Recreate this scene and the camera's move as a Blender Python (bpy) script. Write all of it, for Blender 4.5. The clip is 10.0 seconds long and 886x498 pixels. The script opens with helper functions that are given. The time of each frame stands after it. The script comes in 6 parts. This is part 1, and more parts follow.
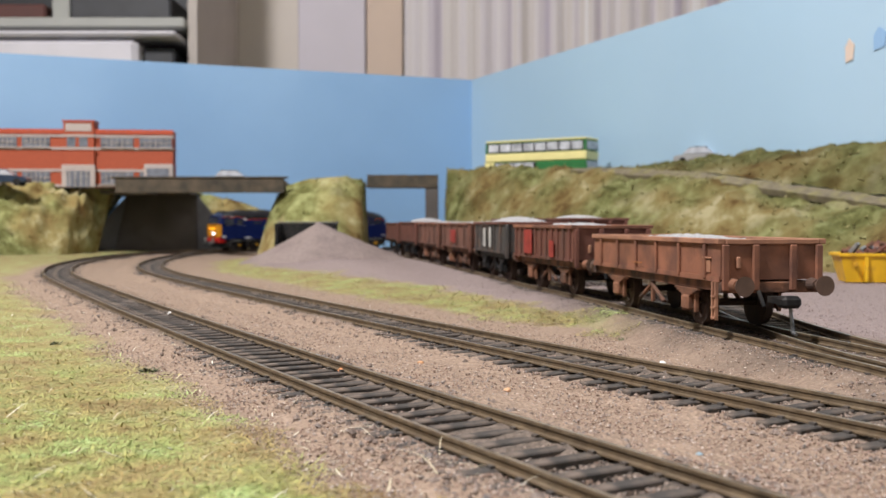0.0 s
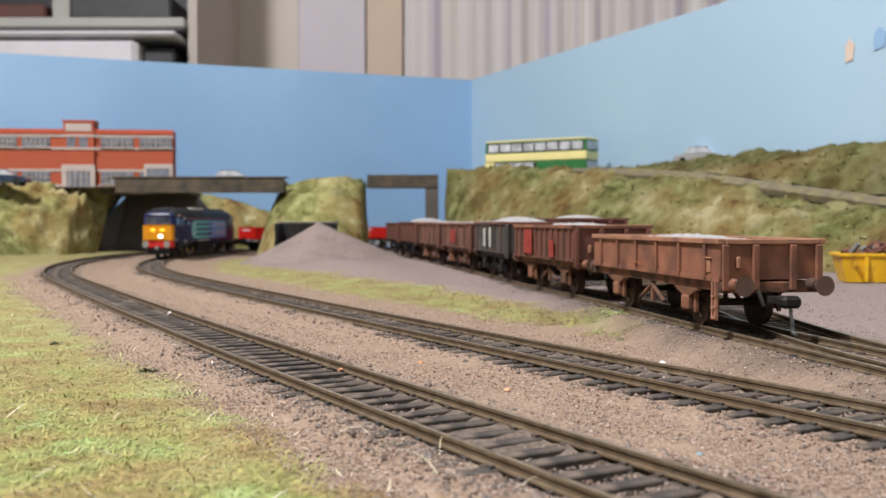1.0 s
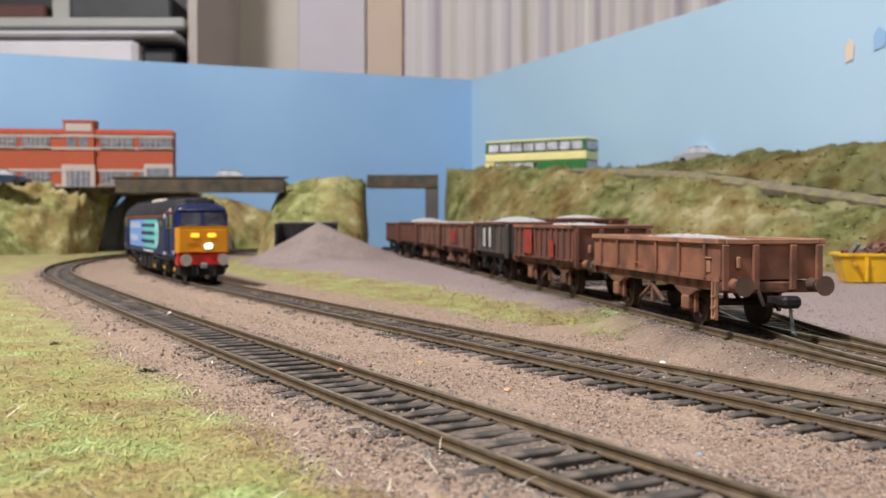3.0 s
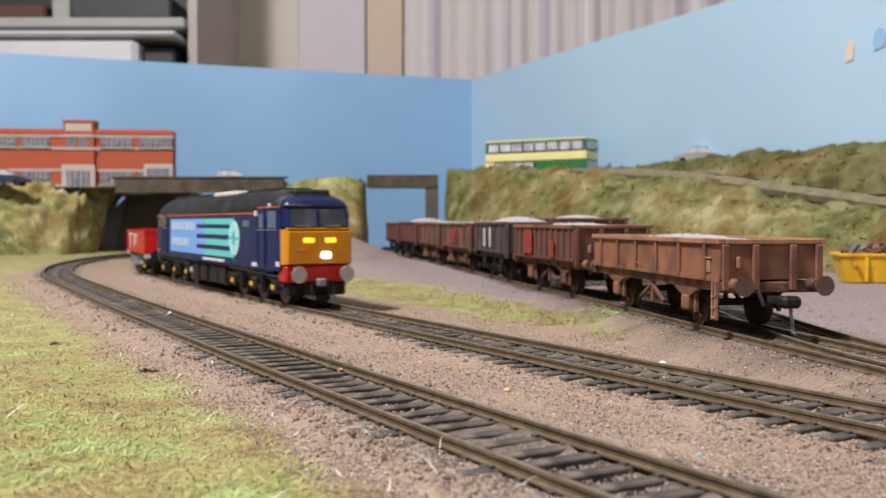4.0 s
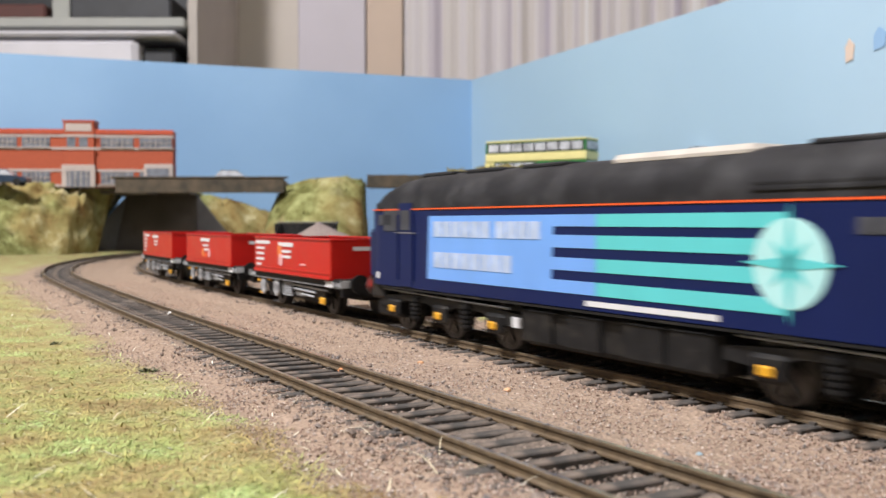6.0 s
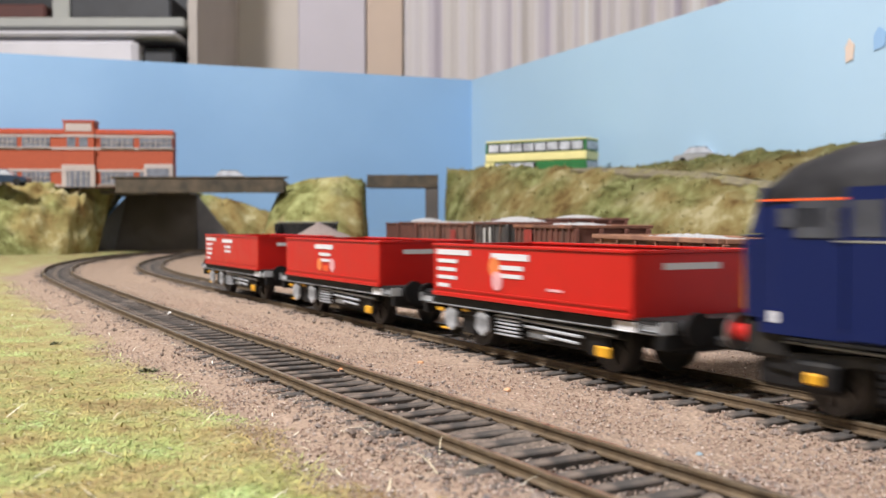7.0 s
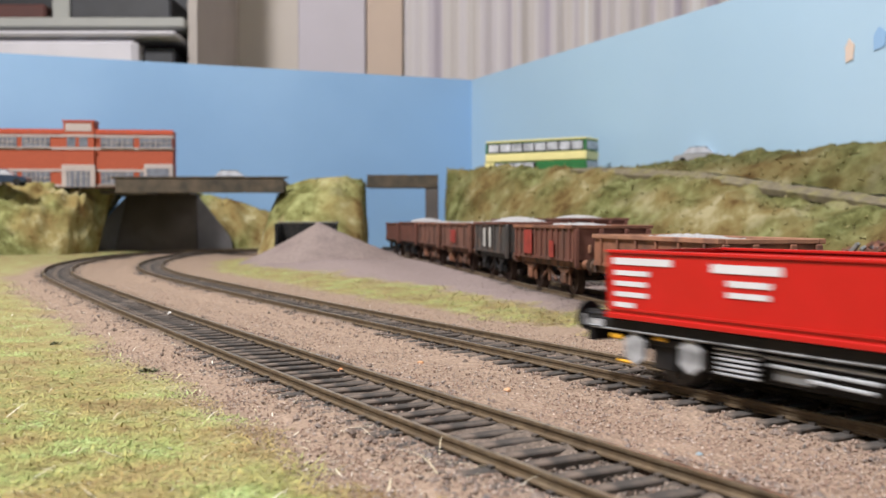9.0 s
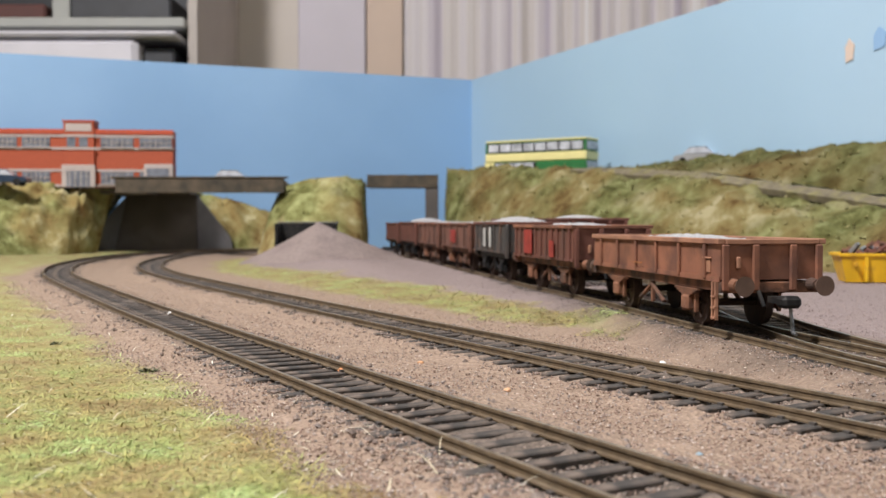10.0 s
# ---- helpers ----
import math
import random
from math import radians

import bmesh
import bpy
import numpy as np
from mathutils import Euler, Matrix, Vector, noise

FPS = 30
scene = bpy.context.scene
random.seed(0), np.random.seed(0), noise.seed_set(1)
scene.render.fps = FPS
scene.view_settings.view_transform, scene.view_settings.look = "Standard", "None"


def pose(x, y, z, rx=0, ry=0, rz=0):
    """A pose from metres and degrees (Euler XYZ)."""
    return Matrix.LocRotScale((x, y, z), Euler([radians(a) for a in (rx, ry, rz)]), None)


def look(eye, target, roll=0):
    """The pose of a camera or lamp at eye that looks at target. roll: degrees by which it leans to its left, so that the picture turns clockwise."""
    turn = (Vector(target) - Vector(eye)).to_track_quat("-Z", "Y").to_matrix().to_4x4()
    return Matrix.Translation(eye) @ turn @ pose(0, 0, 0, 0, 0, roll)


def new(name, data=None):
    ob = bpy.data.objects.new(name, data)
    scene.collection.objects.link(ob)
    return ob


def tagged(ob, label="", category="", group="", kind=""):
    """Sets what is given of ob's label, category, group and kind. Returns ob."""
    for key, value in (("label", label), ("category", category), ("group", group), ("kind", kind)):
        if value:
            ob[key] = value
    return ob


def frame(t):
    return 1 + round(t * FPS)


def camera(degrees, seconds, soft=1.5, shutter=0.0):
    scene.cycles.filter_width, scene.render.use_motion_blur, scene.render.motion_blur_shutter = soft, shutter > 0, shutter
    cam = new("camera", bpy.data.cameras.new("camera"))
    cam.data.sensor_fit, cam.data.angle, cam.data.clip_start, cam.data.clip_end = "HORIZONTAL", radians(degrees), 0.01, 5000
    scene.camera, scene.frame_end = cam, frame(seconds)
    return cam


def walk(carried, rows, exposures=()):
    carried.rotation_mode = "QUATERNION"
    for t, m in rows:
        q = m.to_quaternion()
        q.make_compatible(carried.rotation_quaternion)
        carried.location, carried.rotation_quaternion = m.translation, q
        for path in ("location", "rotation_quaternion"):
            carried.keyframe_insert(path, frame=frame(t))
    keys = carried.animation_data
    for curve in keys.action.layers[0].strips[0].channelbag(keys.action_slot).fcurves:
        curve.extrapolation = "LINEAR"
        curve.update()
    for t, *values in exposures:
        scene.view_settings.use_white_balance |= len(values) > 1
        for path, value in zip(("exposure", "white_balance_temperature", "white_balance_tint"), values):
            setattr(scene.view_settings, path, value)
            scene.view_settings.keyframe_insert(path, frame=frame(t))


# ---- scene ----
cam = camera(48.26, 10.0, soft=1.5, shutter=0.55)
cam.data.dof.use_dof = True
cam.data.dof.focus_distance = 0.235
cam.data.dof.aperture_fstop = 40.0
EYE = (0.0, 0.0, 0.0331)
AIM = (0.0, 1.0, 0.0331 - 0.02686)
walk(cam, [(0.0, look(EYE, AIM)), (10.0, look(EYE, AIM))],
     exposures=[(0.0, 0.0), (4.6, 0.0), (5.5, 0.08), (6.8, 0.18), (7.6, 0.19), (8.6, 0.08), (9.4, 0.02), (10.0, 0.0)])

# ---- light ----
world = bpy.data.worlds.new("room_dim")
scene.world = world
world.use_nodes = True
world.node_tree.nodes["Background"].inputs[0].default_value = (0.9, 0.95, 1.0, 1)
world.node_tree.nodes["Background"].inputs[1].default_value = 0.25
scene.view_settings.exposure = 0.0


def area_lamp(name, eye, target, size, watts, colour):
    data = bpy.data.lights.new(name, "AREA")
    data.size, data.energy, data.color = size, watts, colour
    ob = new(name, data)
    ob.matrix_world = look(eye, target)
    return ob


area_lamp("ceiling_lamp", (-0.72, -0.08, 1.40), (0.0, 0.55, 0.0), 0.20, 46.0, (0.975, 0.935, 0.935))
# Unseen fill light behind the camera, added to lift the shadows; no window there.
area_lamp("fill_light", (0.25, -1.0, 1.40), (0.0, 0.5, 0.0), 1.0, 9.0, (0.94, 0.97, 1.0))


# ---- materials ----
def mat(name, colour, rough=0.6, metal=0.0, vary=0.15, scale=200.0, bump=0.0, bscale=None, dirt=None, dirt_scale=60.0, dirt_amount=0.5, spec=0.5, coat=0.0):
    """A surface with grain at two scales, an optional second (dirt) colour in patches, and fine relief."""
    m = bpy.data.materials.new(name)
    m.use_nodes = True
    nt = m.node_tree
    b = nt.nodes["Principled BSDF"]
    b.inputs["Metallic"].default_value = metal
    b.inputs["Specular IOR Level"].default_value = spec
    b.inputs["Coat Weight"].default_value = coat
    tc = nt.nodes.new("ShaderNodeTexCoord")
    n1 = nt.nodes.new("ShaderNodeTexNoise")
    n1.inputs["Scale"].default_value, n1.inputs["Detail"].default_value = scale, 6
    nt.links.new(tc.outputs["Object"], n1.inputs["Vector"])
    ramp = nt.nodes.new("ShaderNodeMapRange")
    ramp.inputs["From Min"].default_value, ramp.inputs["From Max"].default_value = 0.3, 0.7
    ramp.inputs["To Min"].default_value, ramp.inputs["To Max"].default_value = 1 - vary, 1 + vary
    nt.links.new(n1.outputs["Fac"], ramp.inputs["Value"])
    mul = nt.nodes.new("ShaderNodeVectorMath")
    mul.operation = "SCALE"
    nt.links.new(ramp.outputs[0], mul.inputs["Scale"])
    if dirt:
        n2 = nt.nodes.new("ShaderNodeTexNoise")
        n2.inputs["Scale"].default_value, n2.inputs["Detail"].default_value = dirt_scale, 8
        nt.links.new(tc.outputs["Object"], n2.inputs["Vector"])
        r2 = nt.nodes.new("ShaderNodeMapRange")
        r2.inputs["From Min"].default_value, r2.inputs["From Max"].default_value = 0.62 - 0.3 * dirt_amount, 0.78 - 0.25 * dirt_amount
        nt.links.new(n2.outputs["Fac"], r2.inputs["Value"])
        mx = nt.nodes.new("ShaderNodeMix")
        mx.data_type = "RGBA"
        mx.inputs[6].default_value, mx.inputs[7].default_value = (*colour, 1), (*dirt, 1)
        nt.links.new(r2.outputs[0], mx.inputs[0])
        nt.links.new(mx.outputs[2], mul.inputs[0])
    else:
        mul.inputs[0].default_value = colour
    nt.links.new(mul.outputs[0], b.inputs["Base Color"])
    rr = nt.nodes.new("ShaderNodeMapRange")
    rr.inputs["To Min"].default_value, rr.inputs["To Max"].default_value = max(0.02, rough - 0.12), min(1, rough + 0.12)
    nt.links.new(n1.outputs["Fac"], rr.inputs["Value"])
    nt.links.new(rr.outputs[0], b.inputs["Roughness"])
    if bump:
        n3 = nt.nodes.new("ShaderNodeTexNoise")
        n3.inputs["Scale"].default_value, n3.inputs["Detail"].default_value = bscale or scale * 2, 8
        nt.links.new(tc.outputs["Object"], n3.inputs["Vector"])
        bp = nt.nodes.new("ShaderNodeBump")
        bp.inputs["Strength"].default_value, bp.inputs["Distance"].default_value = 0.9, bump
        nt.links.new(n3.outputs["Fac"], bp.inputs["Height"])
        nt.links.new(bp.outputs[0], b.inputs["Normal"])
    return m


def glow(name, colour, strength):
    m = bpy.data.materials.new(name)
    m.use_nodes = True
    b = m.node_tree.nodes["Principled BSDF"]
    b.inputs["Base Color"].default_value = (*colour, 1)
    b.inputs["Emission Color"].default_value = (*colour, 1)
    b.inputs["Emission Strength"].default_value = strength
    return m


def island_mat(name, colours, rough=0.9, scale=900.0, object_random=False):
    """Colour that changes from loose piece to loose piece."""
    m = bpy.data.materials.new(name)
    m.use_nodes = True
    nt = m.node_tree
    b = nt.nodes["Principled BSDF"]
    b.inputs["Roughness"].default_value = rough
    b.inputs["Specular IOR Level"].default_value = 0.25
    src = nt.nodes.new("ShaderNodeObjectInfo" if object_random else "ShaderNodeNewGeometry")
    ramp = nt.nodes.new("ShaderNodeValToRGB")
    els = ramp.color_ramp.elements
    while len(els) < len(colours):
        els.new(0.5)
    for i, c in enumerate(colours):
        els[i].position, els[i].color = i / (len(colours) - 1), (*c, 1)
    nt.links.new(src.outputs["Random" if object_random else "Random Per Island"], ramp.inputs[0])
    n1 = nt.nodes.new("ShaderNodeTexNoise")
    n1.inputs["Scale"].default_value = scale
    tc = nt.nodes.new("ShaderNodeTexCoord")
    nt.links.new(tc.outputs["Object"], n1.inputs["Vector"])
    mr = nt.nodes.new("ShaderNodeMapRange")
    mr.inputs["To Min"].default_value, mr.inputs["To Max"].default_value = 0.65, 1.35
    nt.links.new(n1.outputs["Fac"], mr.inputs["Value"])
    mul = nt.nodes.new("ShaderNodeVectorMath")
    mul.operation = "SCALE"
    nt.links.new(ramp.outputs[0], mul.inputs[0])
    nt.links.new(mr.outputs[0], mul.inputs["Scale"])
    nt.links.new(mul.outputs[0], b.inputs["Base Color"])
    return m


M_RAIL_SIDE = mat("rail_rusty_paint", (0.115, 0.080, 0.046), 0.7, 0.1, 0.3, 400, 0.0002, 1500, (0.135, 0.100, 0.062), 150, 0.5)
M_SLEEPER = mat("sleeper_plastic", (0.070, 0.064, 0.060), 0.85, 0, 0.25, 300, 0.00005, 1200, (0.15, 0.12, 0.10), 220, 0.55, spec=0.2)
M_RED = mat("red_wagon_paint", (0.50, 0.012, 0.009), 0.36, 0, 0.05, 120, 0, None, (0.50, 0.012, 0.010), 60, 0.4, spec=0.35)
M_BLACK = mat("underframe_black", (0.011, 0.011, 0.012), 0.6, 0, 0.3, 300, 0.0001, 900, (0.028, 0.025, 0.022), 150, 0.35, spec=0.25)
M_BLUE = mat("dark_blue_paint", (0.0050, 0.0122, 0.074), 0.42, 0, 0.05, 80, 0, None, None, spec=0.22)
M_ROOF = mat("weathered_roof_black", (0.014, 0.014, 0.017), 0.55, 0, 0.25, 160, 0.0001, 500, (0.034, 0.034, 0.038), 90, 0.5, spec=0.3)
M_YELLOW = mat("warning_yellow_paint", (0.62, 0.255, 0.010), 0.32, 0, 0.05, 120)
M_BUFRED = mat("buffer_beam_red", (0.45, 0.015, 0.012), 0.4, 0, 0.08, 120)
M_STEEL = mat("bright_steel", (0.55, 0.55, 0.55), 0.32, 0.85, 0.1, 300)
M_PALEBLUE = mat("pale_blue_panel", (0.16, 0.36, 0.82), 0.38, 0, 0.04, 100)
M_TEAL = mat("turquoise_panel", (0.10, 0.55, 0.58), 0.38, 0, 0.04, 100)
M_ORANGE = mat("orange_line", (0.75, 0.10, 0.02), 0.4, 0, 0.04, 100)
M_WHITE = mat("white_lettering", (0.66, 0.67, 0.70), 0.5, 0, 0.05, 200)
M_GREY = mat("grey_fittings", (0.22, 0.23, 0.24), 0.5, 0.2, 0.25, 300, 0.0001, 900, (0.08, 0.08, 0.08), 200, 0.5)
M_RUST = mat("rust_brown_wagon_paint", (0.225, 0.092, 0.052), 0.75, 0, 0.25, 120, 0.00012, 700, (0.125, 0.056, 0.038), 75, 0.6)
M_RUSTTOP = mat("worn_rim_paint", (0.33, 0.165, 0.10), 0.75, 0, 0.2, 150, 0.0001, 800, (0.17, 0.08, 0.055), 70, 0.5)
M_RUSTFRAME = mat("rusty_underframe", (0.185, 0.082, 0.046), 0.85, 0, 0.3, 220, 0.0003, 800, (0.06, 0.035, 0.026), 120, 0.55)
M_DKGREY = mat("dark_grey_wagon_paint", (0.055, 0.05, 0.048), 0.7, 0, 0.2, 120, 0.0001, 700, (0.11, 0.065, 0.045), 60, 0.45)
M_BROWN2 = mat("red_brown_wagon_paint", (0.14, 0.052, 0.036), 0.75, 0, 0.2, 120, 0.0001, 700, (0.075, 0.04, 0.03), 60, 0.5)
M_GLASS = mat("cab_glass", (0.040, 0.045, 0.060), 0.10, 0, 0.5, 120, spec=0.9, coat=0.4)
M_LETTER = mat("pale_blue_lettering", (0.42, 0.52, 0.72), 0.5, 0, 0.15, 300)
M_AMBER = glow("marker_light", (1.0, 0.42, 0.02), 2.2)
M_HEAD = glow("headlight", (0.72, 0.88, 1.0), 3.5)
M_BOXYEL = mat("axlebox_yellow", (0.70, 0.36, 0.02), 0.5, 0, 0.15, 300)
M_CONC = mat("weathered_concrete_beam", (0.085, 0.066, 0.045), 0.85, 0, 0.35, 90, 0.0005, 400, (0.045, 0.04, 0.03), 60, 0.5)
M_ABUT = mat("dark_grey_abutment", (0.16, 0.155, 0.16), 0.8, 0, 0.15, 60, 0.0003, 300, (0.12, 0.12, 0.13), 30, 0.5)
# Darker copy of the abutment grey: shade under the bridge put into colour.
M_ABUTFACE = mat("dark_abutment", (0.105, 0.092, 0.086), 0.85, 0, 0.2, 60, 0.0003, 300, (0.080, 0.070, 0.064), 30, 0.5)
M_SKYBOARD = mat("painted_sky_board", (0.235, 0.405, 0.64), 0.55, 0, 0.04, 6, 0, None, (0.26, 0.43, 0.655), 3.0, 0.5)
# East board's blue is set paler than the north board's.
M_SKYBOARD2 = mat("sky_board_east", (0.355, 0.52, 0.665), 0.55, 0, 0.03, 5, 0, None, (0.38, 0.54, 0.68), 3.0, 0.5)
M_BRICK = mat("orange_brick_paper", (0.36, 0.072, 0.03), 0.7, 0, 0.15, 400)
M_STONE = mat("pale_stone_trim", (0.43, 0.37, 0.345), 0.7, 0, 0.1, 200)
M_WINDOW = mat("factory_glass", (0.15, 0.165, 0.20), 0.3, 0, 0.3, 120)
M_SKIP = mat("skip_yellow_paint", (0.72, 0.42, 0.012), 0.5, 0, 0.1, 150, 0.0001, 600, (0.42, 0.20, 0.03), 90, 0.25)
M_CREAM = mat("bus_cream", (0.72, 0.66, 0.30), 0.4, 0, 0.05, 100)
M_BUSGREEN = mat("bus_green", (0.025, 0.15, 0.045), 0.4, 0, 0.08, 100)
M_STONEHEAP = mat("granite_load", (0.36, 0.36, 0.37), 0.95, 0, 0.3, 900, 0.0006, 1500)


# ---- mesh tools ----
def part(name, bm, material, parent=None, label=""):
    me = bpy.data.meshes.new(name)
    bmesh.ops.recalc_face_normals(bm, faces=bm.faces)
    bm.to_mesh(me)
    bm.free()
    for p in (material if isinstance(material, (list, tuple)) else [material]):
        me.materials.append(p)
    ob = new(name, me)
    if parent:
        ob.parent = parent
    if label:
        tagged(ob, label)
    return ob


def share(name, src, parent, m):
    """One more piece on the same mesh."""
    ob = new(name, src.data)
    ob.parent = parent
    ob.matrix_basis = m
    return ob


def empty(name, m=None):
    ob = new(name)
    if m is not None:
        ob.matrix_basis = m
    return ob


def box(bm, x0, x1, y0, y1, z0, z1, bev=0.0, seg=1):
    vs = [bm.verts.new((x, y, z)) for z in (z0, z1) for y in (y0, y1) for x in (x0, x1)]
    fs = [bm.faces.new([vs[i] for i in f]) for f in ((0, 2, 3, 1), (4, 5, 7, 6), (0, 1, 5, 4), (2, 6, 7, 3), (0, 4, 6, 2), (1, 3, 7, 5))]
    if bev:
        es = list({e for f in fs for e in f.edges})
        bmesh.ops.bevel(bm, geom=es, offset=bev, segments=seg, affect="EDGES")
    return bm


def boxes(*bs, bev=0.0):
    bm = bmesh.new()
    for b in bs:
        t = bmesh.new()
        box(t, *b, bev)
        me = bpy.data.meshes.new("tmp")
        t.to_mesh(me)
        t.free()
        bm.from_mesh(me)
        bpy.data.meshes.remove(me)
    return bm


def cyl(bm, p0, p1, r0, r1=None, n=16):
    p0, p1 = Vector(p0), Vector(p1)
    r1 = r0 if r1 is None else r1
    m = Matrix.Translation((p0 + p1) / 2) @ (p1 - p0).to_track_quat("Z", "Y").to_matrix().to_4x4()
    bmesh.ops.create_cone(bm, cap_ends=True, segments=n, radius1=r0, radius2=r1, depth=(p1 - p0).length, matrix=m)
    return bm


def loft(bm, rings, close=True, caps=True):
    """Skin rings of equal length."""
    vs = [[bm.verts.new(p) for p in r] for r in rings]
    n = len(rings[0])
    for a, b in zip(vs[:-1], vs[1:]):
        for i in range(n if close else n - 1):
            j = (i + 1) % n
            bm.faces.new((a[i], a[j], b[j], b[i]))
    if caps and close:
        bm.faces.new(vs[0][::-1])
        bm.faces.new(vs[-1])
    return bm


def prism(bm, outline, y0, y1):
    """An outline in x and z drawn out along y."""
    return loft(bm, [[(x, y0, z) for x, z in outline], [(x, y1, z) for x, z in outline]])


# ---- the lines of the railway: s along the running line, towards the camera ----
A0, JOIN, S_JOIN = 0.4715, Vector((-0.16732, 0.61955)), -0.196
R_NEAR, R_BEND, R_FAR = 10.2, 0.92, 0.22
S_FAR = S_JOIN - 0.470
SPACING = 0.0648
GAUGE = 0.0091


def normal(a):
    """To the left of travel, for a heading a from straight towards the camera."""
    return Vector((math.cos(a), math.sin(a)))


C_NEAR, C_BEND = JOIN + normal(A0) * R_NEAR, JOIN + normal(A0) * R_BEND
A_FAR = A0 + (S_FAR - S_JOIN) / R_BEND
C_FAR = C_BEND - normal(A_FAR) * R_BEND + normal(A_FAR) * R_FAR


def line(s, off=0.0):
    """Place and heading on the running line; off is to the right of travel."""
    if s >= S_JOIN:
        c, r, a = C_NEAR, R_NEAR, A0 + (s - S_JOIN) / R_NEAR
    elif s >= S_FAR:
        c, r, a = C_BEND, R_BEND, A0 + (s - S_JOIN) / R_BEND
    else:
        c, r, a = C_FAR, R_FAR, A_FAR + (s - S_FAR) / R_FAR
    return c - normal(a) * (r + off), a - math.pi / 2


def line_coords(x, y):
    """s and offset to the right of the running line."""
    p = Vector((x, y))

    def on(c, r, a0, s0):
        v = p - c
        a = (math.atan2(-v.y, -v.x) - a0 + math.pi) % (2 * math.pi) - math.pi
        return s0 + a * r, v.length - r
    s, o = on(C_NEAR, R_NEAR, A0, S_JOIN)
    if s >= S_JOIN:
        return s, o
    s, o = on(C_BEND, R_BEND, A0, S_JOIN)
    if s >= S_FAR:
        return min(s, S_JOIN), o
    s, o = on(C_FAR, R_FAR, A_FAR, S_FAR)
    return min(s, S_FAR), o


SIDE_PTS = [(0.1265, 0.06), (0.1120, 0.14), (0.1003, 0.206), (0.0868, 0.280), (0.0668, 0.404), (0.0505, 0.485), (0.0335, 0.59), (0.0160, 0.68), (-0.0007, 0.77), (-0.0345, 0.95), (-0.062, 1.12), (-0.090, 1.30)]


def siding(y, shift=0.0):
    """Place and heading (towards the camera) of the siding at depth y."""
    pts = SIDE_PTS
    i = max(1, min(len(pts) - 3, next((k for k in range(len(pts) - 1) if pts[k + 1][1] >= y), len(pts) - 2)))
    (x0, y0), (x1, y1), (x2, y2), (x3, y3) = pts[i - 1], pts[i], pts[i + 1], pts[i + 2]
    t = (y - y1) / (y2 - y1)
    m1, m2 = (x2 - x0) / (y2 - y0), (x3 - x1) / (y3 - y1)
    h = y2 - y1
    x = (2 * t**3 - 3 * t**2 + 1) * x1 + (t**3 - 2 * t**2 + t) * h * m1 + (3 * t**2 - 2 * t**3) * x2 + (t**3 - t**2) * h * m2
    dx = ((6 * t**2 - 6 * t) * x1 + (3 * t**2 - 4 * t + 1) * h * m1 + (6 * t - 6 * t**2) * x2 + (3 * t**2 - 2 * t) * h * m2) / h
    d = Vector((-dx, -1)).normalized()
    return Vector((x, y)) + Vector((-d.y, d.x)) * shift, math.atan2(d.y, d.x)


SIDE_Z = 0.003


def smooth(a, b, x):
    t = max(0.0, min(1.0, (x - a) / (b - a)))
    return t * t * (3 - 2 * t)


def ground_z(x, y):
    s, o = line_coords(x, y) if y < 1.6 else (-1, -0.3)
    z = -0.0036
    if 0.08 < y < 1.25:
        d = abs(x - siding(y)[0].x)
        near = smooth(0.026, 0.016, d)
        z += 0.0062 * math.exp(-((x + 0.075) / 0.050) ** 2 - ((y - 0.70) / 0.13) ** 2) * smooth(-0.088, -0.125, o)
        return z + 0.0033 * max(smooth(-0.045, -0.105, o), 0.0) * (1 - near) + 0.0045 * near + 0.003 * smooth(0.10, 0.20, o)
    yard = smooth(-0.045, -0.105, o) * (1 if y > 0 else 0)
    z += 0.0033 * yard
    z += 0.003 * smooth(0.10, 0.20, o)
    return z


# ---- ground ----
def frange(stops):
    """Coordinates along an axis: (end, step) pairs from a first value."""
    out = [stops[0]]
    for end, step in stops[1]:
        while out[-1] < end - 1e-6:
            out.append(min(end, out[-1] + step))
    return out


def verge_back(s):
    """Offset of the far edge of the grass verge."""
    return -0.076 - 0.019 * smooth(-0.41, -0.15, s) + 0.016 * smooth(-0.05, 0.13, s)


